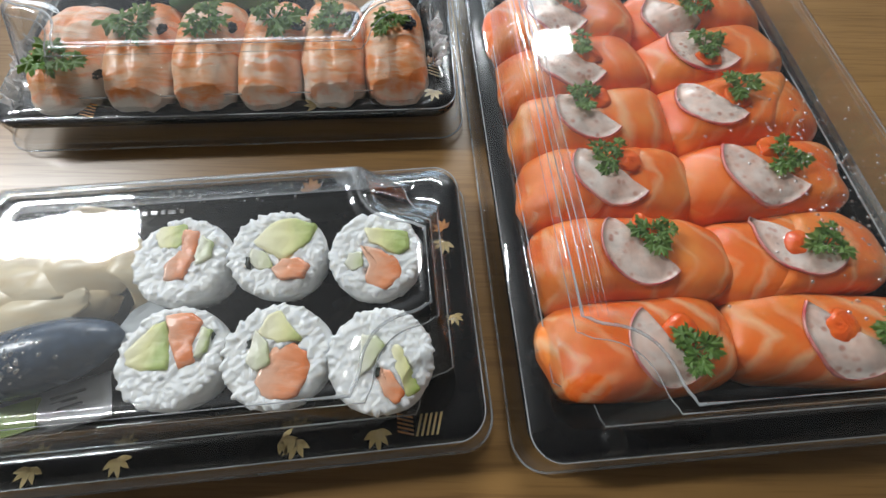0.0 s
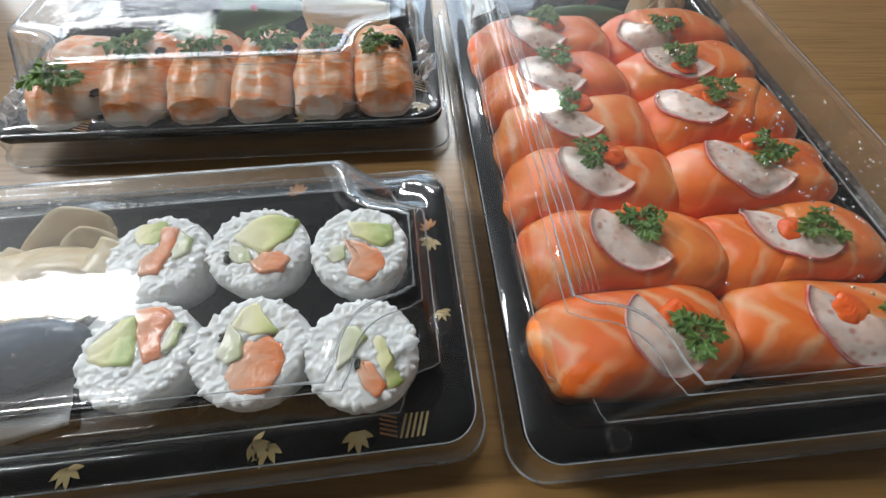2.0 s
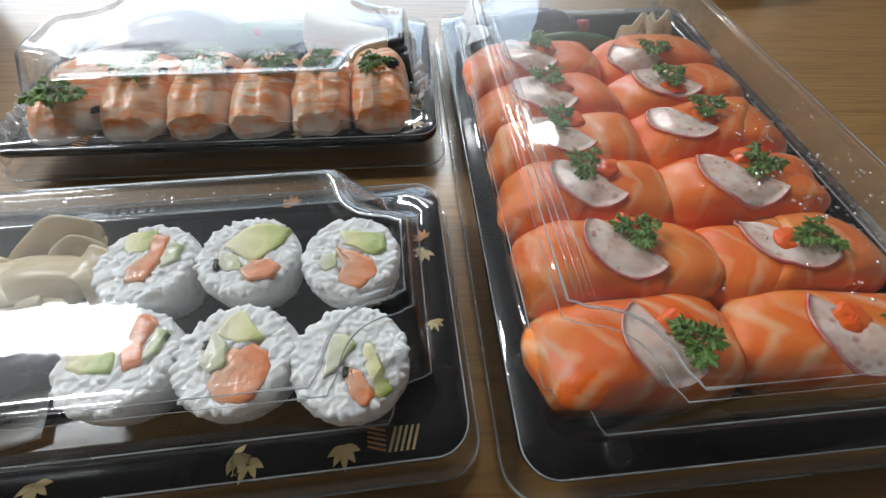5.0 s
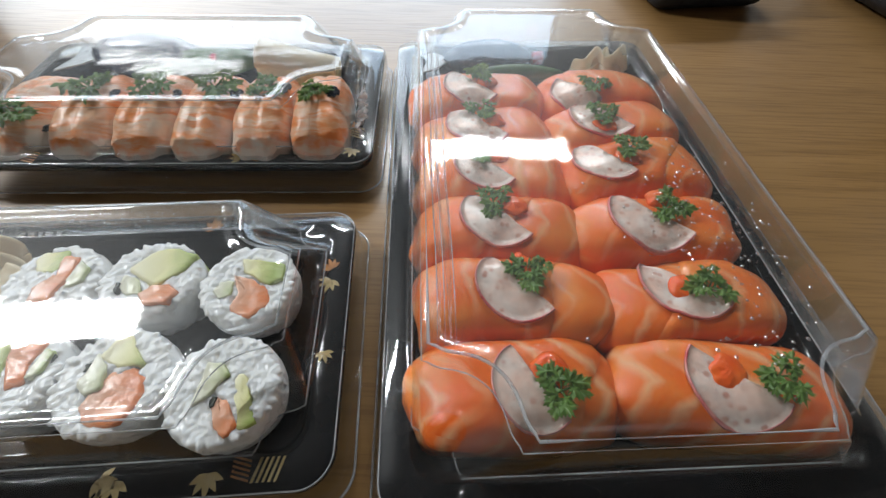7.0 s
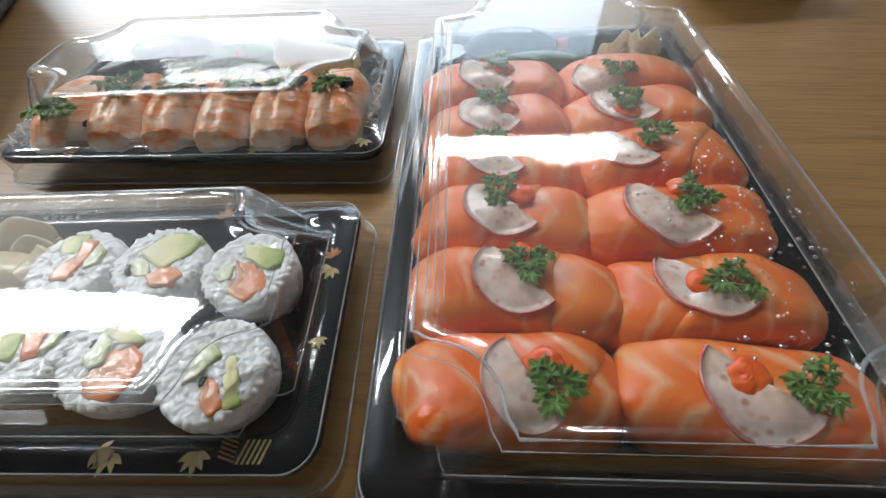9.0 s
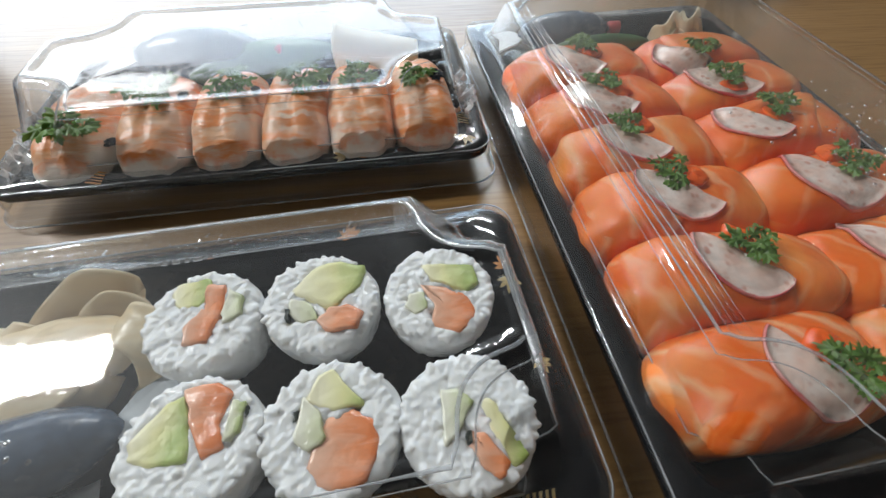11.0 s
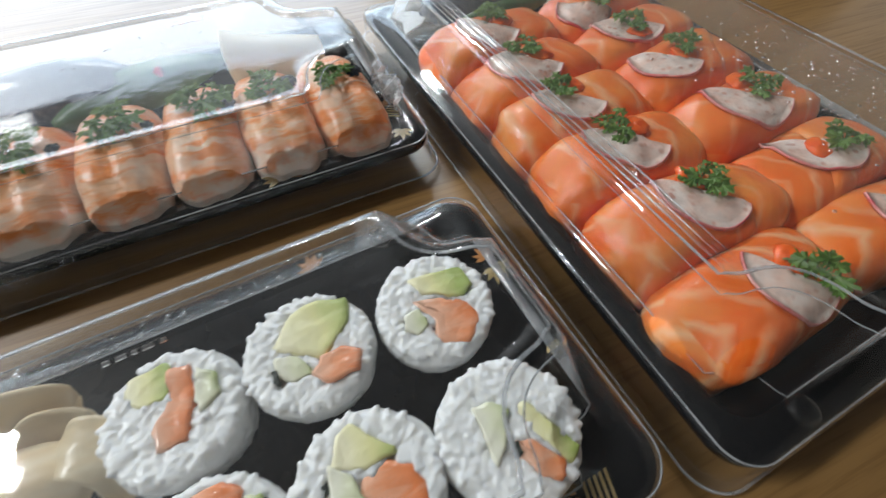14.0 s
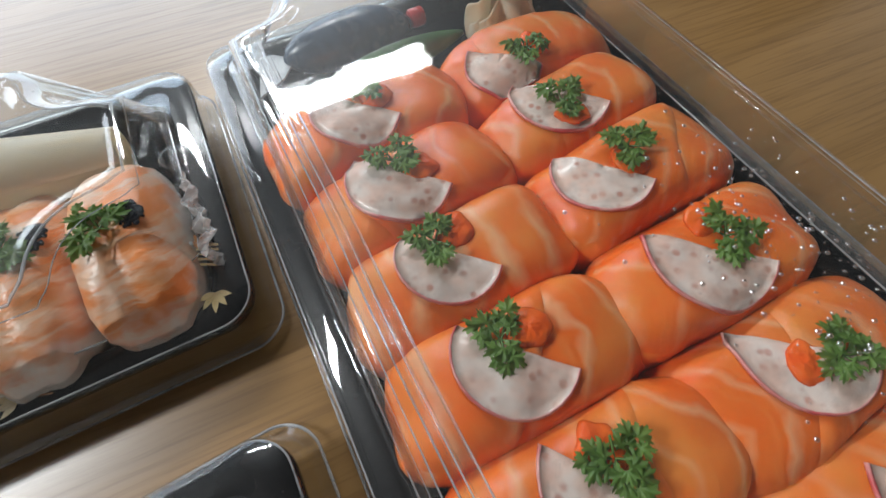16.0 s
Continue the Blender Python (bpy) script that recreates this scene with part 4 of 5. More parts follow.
def rice_ring(seed, R, h, fills, squash=(1, 1)):
    """A cut roll: a pressed body of rice with its outer grains lying on it every way, none over the filling."""
    rnd_ = random.Random(seed)
    n, er = 48, 0.0042
    prof = [(0.56, 0.0002)] + [(0.60 + 0.365 * math.sin(1.5708 * (k / 7) ** 0.8), 0.0004 + (h - er - 0.0008) * k / 7) for k in range(8)]
    r_side, z_side = prof[-1]
    prof += [(r_side - (er / R) * (1 - math.cos(a_)), z_side + er * math.sin(a_)) for a_ in np.linspace(0.25, 1.5, 6)]
    z_top = prof[-1][1]
    prof += [(0.66, z_top), (0.54, z_top - 0.0022), (0.3, z_top - 0.0030), (0.05, z_top - 0.0030)]
    off = Vector((seed, 2 * seed, 0))
    verts = []
    for r_, z_ in prof:
        for i in range(n):
            t_ = 6.28319 * i / n
            k = r_ * (1 + 0.06 * noise.noise(Vector((2 * math.cos(t_), 2 * math.sin(t_), z_ * 90)) + off) + 0.03 * noise.noise(Vector((6 * math.cos(t_), 6 * math.sin(t_), z_ * 260)) + off))
            verts.append((R * k * math.cos(t_) * squash[0], R * k * math.sin(t_) * squash[1], z_))
    faces = grid_faces(len(prof), n) + [tuple(reversed(range(n))), tuple(range((len(prof) - 1) * n, len(prof) * n))]
    top = z_top
    for _ in range(760):
        # sides and rounded edge
        t_, z_ = rnd_.uniform(0, 6.28319), rnd_.uniform(0.001, h - 0.0008)
        over = max(0.0, (z_ - z_side) / er)
        r_z = 0.60 + 0.365 * math.sin(1.5708 * min(1.0, z_ / z_side) ** 0.8)
        r_ = R * (r_z - (er / R) * (1 - math.sqrt(max(0.0, 1 - min(1.0, over) ** 2)))) * (0.950 + 0.022 * rnd_.random())
        nrm = Vector((math.cos(t_) * (1 - 0.7 * over), math.sin(t_) * (1 - 0.7 * over), over)).normalized()
        c = Vector((r_ * math.cos(t_) * squash[0], r_ * math.sin(t_) * squash[1], z_))
        if any(inside(c.x * 0.97, c.y * 0.97, q) for q in fills):
            continue
        d = Vector((rnd_.gauss(0, 1), rnd_.gauss(0, 1), rnd_.gauss(0, 1)))
        d -= nrm * (d.dot(nrm) * 0.97)
        add_grain(verts, faces, c - nrm * rnd_.uniform(0.0003, 0.0010), d, rnd_.uniform(0.0018, 0.0026), rnd_.uniform(0.00115, 0.00150))
    for _ in range(640):
        # cut face, flatter, some grains lying over the edge of the filling
        t_, r_ = rnd_.uniform(0, 6.28319), R * 0.88 * math.sqrt(rnd_.random())
        c = Vector((r_ * math.cos(t_) * squash[0], r_ * math.sin(t_) * squash[1], 0))
        c.z = top + rnd_.uniform(-0.0013, -0.0005)  + 0.0004 * noise.noise(Vector((c.x * 210, c.y * 210, seed)))
        if any(inside(c.x, c.y, q) for q in fills):
            continue
        d = Vector((rnd_.gauss(0, 1), rnd_.gauss(0, 1), rnd_.gauss(0, 0.12)))
        add_grain(verts, faces, c, d, rnd_.uniform(0.0018, 0.0026), rnd_.uniform(0.00115, 0.00150))
    return mesh_of("rice", verts, faces, RICE)


def soft_rice(ob, size):
    """Melts the pressed grains into one another."""
    md = ob.modifiers.new("pressed", "REMESH")
    md.mode, md.voxel_size, md.use_smooth_shade = "VOXEL", size, True
    return ob


def chunk(name, pts, h0, h1, mat, seed=0):
    """A cut piece of filling: an outline standing upright, its top edge rounded."""
    if sum(a[0] * b[1] - b[0] * a[1] for a, b in zip(pts, pts[1:] + pts[:1])) < 0:
        pts = pts[::-1]
    rnd_ = random.Random(seed)
    cx, cy = sum(p[0] for p in pts) / len(pts), sum(p[1] for p in pts) / len(pts)
    fine = []
    for i, p in enumerate(pts):
        q = pts[(i + 1) % len(pts)]
        for w in (0.08, 0.36, 0.64, 0.92):
            fine.append((p[0] + (q[0] - p[0]) * w + rnd_.uniform(-1, 1) * 0.00038, p[1] + (q[1] - p[1]) * w + rnd_.uniform(-1, 1) * 0.00038))
    loops = []
    for k, z in ((1.0, h0), (1.0, h1 - 0.0011), (0.975, h1 - 0.0004), (0.92, h1), (0.75, h1), (0.55, h1), (0.35, h1), (0.15, h1)):
        row = []
        for x, y in fine:
            px, py = cx + (x - cx) * k, cy + (y - cy) * k
            row.append((px, py, z + (0.0003 * noise.noise(Vector((px * 420, py * 420, seed))) + 0.0006 * noise.noise(Vector((px * 130, py * 130, seed + 5))) if z > h0 else 0.0)))
        loops.append(row)
    return loft(name, loops, mat)


MM = 0.001
ROLLS = (   # x, y, radius, squash, tilt, fillings
    (-0.0975, 0.0590, 0.0180, (1.0, 0.98), [("avocado", AVOCADO, [(-10, 13), (-1, 14.5), (1, 11), (-1, 4), (-8, 4), (-11, 8)]), ("salmon", FILL_SALMON, [(-1, 12), (5, 11), (6, 4), (4, -8), (-3, -9), (-4, -3), (0, 3)]), ("cucumber", CUCUMBER, [(7, 10), (12, 6), (12, 0), (7, -3), (6, 3)])]),
    (-0.0616, 0.0626, 0.0188, (1.0, 0.95), [("avocado", AVOCADO, [(-9, 3), (-3, 12), (5, 14), (14, 11), (13, 4), (3, -4)]), ("salmon", FILL_SALMON, [(3, -4), (9, -3), (14, -6), (12, -11), (4, -12), (0, -8)]), ("cucumber", CUCUMBER, [(-9, 1), (-3, -1), (0, -7), (-5, -8), (-10, -4)]), ("nori", NORI, [(-11, -2), (-9, -1), (-8, -9), (-10, -9)])]),
    (-0.0235, 0.0623, 0.0183, (1.0, 0.98), [("avocado", AVOCADO, [(-5, 10), (12, 9), (13, 2), (9, -1.5), (-2, 4)]), ("salmon", FILL_SALMON, [(-6, 3), (2, 1), (9, -3), (11, -9), (5, -15), (-4, -12), (-2, -5)]), ("cucumber", CUCUMBER, [(-10, -1), (-5, 0), (-4, -6), (-8, -8), (-11, -5)])]),
    (-0.0915, 0.0228, 0.0185, (1.0, 0.98), [("avocado", AVOCADO, [(-15, 1), (-8, 11), (-4, 12), (-1, 4), (1, -4), (-9, -5), (-14, -3)]), ("salmon", FILL_SALMON, [(-5, 14), (4, 15), (9, 12), (7, 4), (9, -2), (4, -4), (0, 3), (-2, 9)]), ("cucumber", CUCUMBER, [(9, 10), (13, 9), (13, 2), (9, -1)]), ("nori", NORI, [(12.5, 10), (14, 9), (14.2, 4), (13.2, 3)])]),
    (-0.0555, 0.0236, 0.0190, (1.0, 0.98), [("avocado", AVOCADO, [(-7, 7), (-4, 14), (0, 15), (9, 5), (0, 4)]), ("cucumber", CUCUMBER, [(-8, 8), (-3, 4), (-1, -3), (-5, -6), (-9, -3)]), ("salmon", FILL_SALMON, [(-1, 2), (5, 4), (11, 1), (13, -6), (9, -14), (0, -15), (-5, -10), (-3, -3)]), ("nori", NORI, [(-10.5, 5), (-8.5, 6), (-8.6, 1), (-10, 1)])]),
    (-0.0190, 0.0224, 0.0190, (1.0, 0.98), [("cucumber", CUCUMBER, [(-7, 8), (-1, 7), (2, 4), (-4, -4), (-7, -7), (-7, 0)]), ("avocado", AVOCADO, [(3, 5), (7, 4), (14, -10), (10, -13), (5, -3)]), ("salmon", FILL_SALMON, [(0, -3), (4, -4), (9, -12), (6, -15), (2, -12), (-1, -6)]), ("nori", NORI, [(-2, -2), (1, -2), (1, -7), (-2, -8)])]),
)
FILL_NAME = {"avocado": "avocado_piece", "salmon": "salmon_strip", "cucumber": "cucumber_strip", "nori": "nori_strip"}
for k, (x, y, R, sq, fill) in enumerate(ROLLS):
    root = tagged(new("rice_roll"), "inside-out rice roll with avocado, salmon and cucumber", "sushi roll", "rice rolls in the tray")
    root.matrix_basis = pose(x, y, 0.0082)
    soft_rice(part("rice", rice_ring(k + 20, R * 1.025, 0.0242, [[(px * MM * 1.03, py * MM * 1.03) for px, py in pts] for _, _, pts in fill], sq), root), 0.00042)
    for j, (nm, mat, pts) in enumerate(fill):
        kk = 0.55 if nm == "nori" else 1.05
        mxp, myp = sum(q[0] for q in pts) / len(pts), sum(q[1] for q in pts) / len(pts)
        P = [((mxp + (px - mxp) * kk) * MM, (myp + (py - myp) * kk) * MM) for px, py in pts]
        part(FILL_NAME[nm], chunk(nm, P, 0.012, 0.0243 + 0.0004 * ((j + k) % 3), mat, k * 7 + j), root)


def rice_loaf(seed, a, b, h):
    """A pressed block of rice with loose grains on its sides."""
    core = loaf("rice", a, b, h, RICE, seed, 0.0, ex=0.6, ey=0.6, nu=28, nv=7)
    verts = [tuple(v_.co) for v_ in core.vertices]
    faces = [tuple(p_.vertices) for p_ in core.polygons]
    rnd_ = random.Random(seed)
    for _ in range(190):
        t_ = rnd_.uniform(0, 6.2832)
        x, y = a * 0.95 * sgn_pow(math.cos(t_), 0.6), b * 0.95 * sgn_pow(math.sin(t_), 0.6)
        add_grain(verts, faces, Vector((x, y, rnd_.uniform(0.001, 0.012))), Vector((rnd_.uniform(-1, 1), rnd_.uniform(-1, 1), rnd_.uniform(-1, 1))), rnd_.uniform(0.0024, 0.0031), rnd_.uniform(0.0013, 0.0017))
    return mesh_of("rice", verts, faces, RICE)


# ---------------------------------------------------------------- shrimp pieces
def shrimp_mesh(a, b, h, z_low, seed):
    """A butterflied shrimp over its rice: two lobes with a seam, low body rings, a ragged hem that bends down in front."""
    nu, nv, verts = 72, 20, []
    off = Vector((seed * 2.7, seed * 1.3, seed))
    for j in range(nv):
        w = j / (nv - 1)
        ph = (math.pi / 2) * w * 0.985
        for i in range(nu):
            t_ = 6.28319 * i / nu
            x, y = a * math.cos(ph) ** 0.98 * sgn_pow(math.cos(t_), 0.66), b * math.cos(ph) ** 0.62 * sgn_pow(math.sin(t_), 0.60)
            z = h * math.sin(ph)
            q = Vector((x, y, z)) * 95 + off
            k = 1 + 0.045 * noise.noise(q) + 0.03 * noise.noise(q * 2.6)
            up = max(0.0, math.sin(ph))
            z -= 0.0017 * math.exp(-(y / (b * 0.10)) ** 2) * up
            z += 0.0009 * noise.noise(Vector((x * 200, y * 130, z * 200)) + off) * up
            if w < 0.3:
                hem = 1 - w / 0.3
                z += hem * (0.0040 * noise.noise(Vector((2.6 * math.cos(t_), 2.6 * math.sin(t_), seed))) + 0.0014 * noise.noise(Vector((8 * math.cos(t_), 8 * math.sin(t_), seed))))
            verts.append((x * k, y * k, z_low + 0.06 * h + z))
    faces = grid_faces(nv, nu) + [tuple(range((nv - 1) * nu, nv * nu))]
    return mesh_of("shrimp", verts, faces, SHRIMP)


shrimp_trees = []
SHX = (-0.1840, -0.1500, -0.1170, -0.0850, -0.0540, -0.0230)
for k, x in enumerate(SHX):
    y = 0.1850 + 0.0558 * (x + 0.02)
    root = tagged(new("shrimp_nigiri"), "rice piece topped with orange-striped cooked shrimp", "sushi", "shrimp pieces in the tray")
    root.matrix_basis = pose(x, y, 0.0082, 0, 0, 93.2 + (-3, 2, 0, -2, 1, 3)[k])
    sm = shrimp_mesh(0.0372, 0.0169, 0.0205 + 0.0005 * (k % 3), 0.0062, 70 + k)
    part("shrimp", sm, root)
    shrimp_trees.append(BVHTree.FromPolygons([root.matrix_basis @ v_.co for v_ in sm.vertices], [tuple(p_.vertices) for p_ in sm.polygons]))
    soft_rice(part("rice", rice_loaf(80 + k, 0.0325, 0.0158, 0.0118), root), 0.0007)
SHP = ((-0.1770, 0.1580), (-0.1470, 0.1800), (-0.1130, 0.1830), (-0.0810, 0.1860), (-0.0530, 0.1870), (-0.0240, 0.1837))
for k, (x, y) in enumerate(SHP):
    z_s = drop_z(x, y, 0.033, shrimp_trees)
    parsley(x, y, z_s - 0.0003, 50 * k, (1, 2, 3, 4, 0, 3)[k], (1.5, 1.45, 1.35, 1.4, 1.15, 1.05)[k], "curly green parsley sprig on a shrimp piece", "parsley sprigs on shrimp")
    thing("caviar_cluster", CAV_ME[k % 2], pose(x + 0.0085, y + 0.002, drop_z(x + 0.0085, y + 0.002, 0.033, shrimp_trees) - 0.0002, 0, 0, 60 * k) @ Matrix.Scale((0.6, 0.6, 0.6, 0.75, 0.85, 0.82)[k], 4), "small heap of black caviar on shrimp", "caviar", "caviar heaps")


# ---------------------------------------------------------------- ginger, soy bottles, leaves, sachets
def smooth_line(pts, n):
    """Points spread evenly along a soft curve through the given ones."""
    p = [Vector(q) for q in (pts[0], *pts, pts[-1])]
    out = []
    for i in range(n):
        u = (len(pts) - 1) * i / (n - 1)
        k = min(int(u), len(pts) - 2)
        f_ = u - k
        a, b, c, d = p[k:k + 4]
        out.append(0.5 * (2 * b + (c - a) * f_ + (2 * a - 5 * b + 4 * c - d) * f_ ** 2 + (3 * b - a - 3 * c + d) * f_ ** 3))
    return out


def ginger_fold(line, across, bow, seed, label, group, thick=0.0013, mat=GINGER):
    """A soft slice of ginger that follows a line; across: its half width there; bow: how far its middle bulges."""
    nu, nv = 34, 14
    mids, wide = smooth_line(line, nu), smooth_line(across, nu)
    base = Vector(line[len(line) // 2])
    base.z = 0.0085
    verts = []
    for i in range(nu):
        u = i / (nu - 1)
        tang = (mids[min(i + 1, nu - 1)] - mids[max(i - 1, 0)]).normalized()
        nrm = tang.cross(wide[i]).normalized()
        taper = (1 - abs(2 * u - 1) ** 5) ** 0.5 * (1 + 0.10 * math.sin(7 * u + seed)) + 0.05
        for j in range(nv):
            w = 2 * j / (nv - 1) - 1
            q = mids[i] + wide[i] * (w * taper)
            q += nrm * (bow * (1 - abs(w) ** 1.5) + 0.5 * bow * max(0.0, w - 0.3) ** 2)
            q += nrm * (0.0016 * noise.noise(q * 75 + Vector((seed, 0, 0))) + 0.0011 * w * w * math.sin(9 * u + 2 * seed) + 0.0004 * noise.noise(Vector((u * 4, w * 9, seed))))
            q.z = max(q.z, 0.0088)
            verts.append(tuple(q - base))
    ob = thing("ginger_slice", mesh_of("ginger_slice", verts, grid_faces(nu, nv, False), mat), Matrix.Translation(base), label, "pickled ginger", group)
    return solidify(ob, thick, 0.0)


GIN_L, GIN_G = "cream folded slice of pickled ginger beside the rolls", "ginger in the roll tray"
for k, (line, across, bow) in enumerate((
        (((-0.200, 0.038, 0.011), (-0.178, 0.045, 0.015), (-0.153, 0.050, 0.018), (-0.126, 0.049, 0.018)), ((-0.004, 0.015, 0.001), (-0.004, 0.016, 0.002), (-0.003, 0.015, 0.003), (0.001, 0.010, 0.004)), 0.0055),
        (((-0.186, 0.050, 0.014), (-0.162, 0.054, 0.019), (-0.140, 0.057, 0.023), (-0.120, 0.056, 0.023)), ((-0.004, 0.010, -0.001), (-0.005, 0.011, -0.001), (-0.003, 0.010, 0.000), (0, 0.008, 0.002)), 0.0040),
        (((-0.176, 0.037, 0.016), (-0.155, 0.043, 0.020), (-0.134, 0.048, 0.022)), ((-0.003, 0.008, 0.000), (-0.003, 0.009, 0.000), (-0.001, 0.006, 0.002)), 0.0025),
        (((-0.164, 0.069, 0.014), (-0.153, 0.073, 0.018), (-0.141, 0.077, 0.021), (-0.127, 0.079, 0.022)), ((0.000, 0.002, 0.006), (0.001, 0.003, 0.009), (0.001, 0.004, 0.011), (0.002, 0.004, 0.008)), 0.0035),
        (((-0.146, 0.067, 0.017), (-0.134, 0.071, 0.019), (-0.121, 0.069, 0.018)), ((0.001, 0.002, 0.006), (0.001, 0.003, 0.009), (0.001, 0.002, 0.007)), 0.0030),
        (((-0.131, 0.062, 0.022), (-0.122, 0.061, 0.028), (-0.1145, 0.056, 0.026), (-0.115, 0.048, 0.018), (-0.124, 0.043, 0.013)), ((0.001, 0.005, 0.000), (0.002, 0.006, 0.001), (0.004, 0.006, 0.001), (0.005, 0.004, 0.002), (0.003, 0.003, 0.003)), 0.0015),
        (((-0.174, 0.062, 0.012), (-0.166, 0.066, 0.017), (-0.157, 0.065, 0.016)), ((0.001, 0.003, 0.003), (0.001, 0.004, 0.004), (0.001, 0.003, 0.004)), 0.0025),
        (((-0.198, 0.056, 0.010), (-0.184, 0.060, 0.013), (-0.168, 0.062, 0.012)), ((0, 0.008, 0.001), (0, 0.010, 0.002), (0, 0.007, 0.002)), 0.0030))):
    ginger_fold(line, across, bow, k + 1, GIN_L, GIN_G)
GIN_L, GIN_G = "cream ruffled slice of pickled ginger behind the salmon", "ginger in the salmon tray"
for k, (x, y, z, ln, ht) in enumerate(((0.154, 0.2510, 0.0150, 0.018, 0.0065), (0.153, 0.2570, 0.0190, 0.019, 0.0095), (0.160, 0.2620, 0.0180, 0.016, 0.0090), (0.145, 0.2540, 0.0140, 0.011, 0.0060))):
    line = tuple((x + ln * u, y + 0.0034 * (-1) ** n + 0.004 * u, z - 0.004 * u * u) for n, u in enumerate((-1.0, -0.6, -0.2, 0.2, 0.6, 1.0)))
    across = tuple((0.0012 * (-1) ** n, 0.0035, ht * (0.85 + 0.25 * math.sin(3.1 * n + k))) for n in range(6))
    ginger_fold(line, across, 0.0012, 31 + k, GIN_L, GIN_G, 0.0009, GINGER_PALE)


def rolled_slice(p0, p1, r0, r1, turn, label, group):
    """A wide slice of ginger rolled into a loose cone that lies on its side."""
    p0, p1 = Vector(p0), Vector(p1)
    ax = (p1 - p0).normalized()
    sd = ax.cross(Vector((0, 0, 1))).normalized()
    up = sd.cross(ax)
    nu, nv, verts = 22, 40, []
    for i in range(nu):
        u = i / (nu - 1)
        for j in range(nv):
            a = turn + 6.9 * j / (nv - 1)
            r = (r0 + (r1 - r0) * u ** 0.8) * (1 - 0.18 * j / (nv - 1)) * (1 + 0.06 * math.sin(2 * a + 3 * u))
            slip = 0.10 * math.sin(a + 0.6) * (1 - u)
            q = (p1 - p0) * (u - slip * 0.5) + (sd * math.cos(a) + up * math.sin(a)) * r
            q += ax * (0.0006 * noise.noise(q * 150))
            verts.append(tuple(q))
    ob = thing("ginger_slice", mesh_of("ginger_slice", verts, grid_faces(nu, nv, False), GINGER_PALE), Matrix.Translation(p0), label, "pickled ginger", group)
    return solidify(ob, 0.0014, 0.0)


rolled_slice((-0.066, 0.2270, 0.0280), (-0.022, 0.2265, 0.0240), 0.0165, 0.0090, 0.4, "cream slice of pickled ginger rolled into a cone behind shrimp", "ginger in the shrimp tray")
ginger_fold(((-0.068, 0.236, 0.012), (-0.048, 0.234, 0.013), (-0.024, 0.231, 0.012)), ((0, 0.010, 0.001), (0, 0.012, 0.002), (0, 0.009, 0.001)), 0.003, 21, "cream folded slice of pickled ginger behind the shrimp", "ginger in the shrimp tray")


def soy_bottle(m, label, tail=1):
    root = tagged(new("soy_sauce_bottle"), label, "soy sauce bottle", "fish-shaped soy bottles")
    root.matrix_basis = m
    n, verts = 20, []
    prof = ((-1.0, 0.05), (-0.97, 0.22), (-0.85, 0.50), (-0.6, 0.82), (-0.25, 1.0), (0.1, 1.0), (0.45, 0.90), (0.72, 0.68), (0.90, 0.42), (1.0, 0.10))
    for t_, r_ in prof:
        verts += [(0.031 * t_, 0.0130 * r_ * math.cos(6.2832 * i / n), 0.0115 * (r_ * math.sin(6.2832 * i / n) + 1) * 1.0) for i in range(n)]
    part("body", mesh_of("body", verts, grid_faces(len(prof), n) + [tuple(reversed(range(n))), tuple(range(9 * n, 10 * n))], SOY), root, "dark blue-grey filled bottle body")
    fv = [(0.026, 0.0, 0.0105), (0.034, 0.009, 0.010), (0.047, 0.014, 0.0085), (0.043, 0.0, 0.009), (0.047, -0.013, 0.0085), (0.034, -0.008, 0.010)]
    o = part("tail_fin", mesh_of("tail_fin", fv, [(0, 1, 2, 3), (0, 3, 4, 5)], FIN, False), root, "pale frosted plastic tail fin")
    solidify(o, 0.0008)
    cv = []
    for xx, rr in ((-0.031, 0.0035), (-0.0315, 0.0042), (-0.0375, 0.0042), (-0.0382, 0.0036)):
        cv += [(xx, rr * math.cos(6.2832 * i / 14), 0.0115 + rr * math.sin(6.2832 * i / 14)) for i in range(14)]
    part("cap", mesh_of("cap", cv, grid_faces(4, 14) + [tuple(range(42, 56)), tuple(reversed(range(14)))], RED), root, "small red screw cap")
    return root


def bottle_drops(m, n, seed, label):
    """Fine water drops that sit on the upper side of a bottle."""
    rnd_ = random.Random(seed)
    dv, df = [], []
    for _ in range(n):
        u, a = rnd_.gauss(-0.1, 0.30), rnd_.gauss(1.7, 0.35)
        u = max(-0.8, min(0.7, u))
        rr = max(0.3, 1 - 0.42 * abs(u + 0.08) ** 1.6)
        nrm = Vector((0.15 * u, math.cos(a), math.sin(a))).normalized()
        c = Vector((0.031 * u, 0.0130 * rr * math.cos(a), 0.0115 * (rr * math.sin(a) + 1)))
        r = rnd_.uniform(0.0003, 0.0009)
        s_ = nrm.orthogonal().normalized()
        t_ = nrm.cross(s_)
        b = len(dv)
        for k_, dz in ((1.0, 0.0), (0.9, 0.35), (0.65, 0.62), (0.3, 0.75)):
            dv += [tuple(c + (s_ * math.cos(6.2832 * i / 8) * 1.4 + t_ * math.sin(6.2832 * i / 8)) * (r * k_) + nrm * (r * dz)) for i in range(8)]
        df += grid_faces(4, 8, True, b) + [tuple(range(b + 24, b + 32))]
    return thing("water_drops", mesh_of("water_drops", dv, df, DROP), m, label, "water drops", kind="stuff")


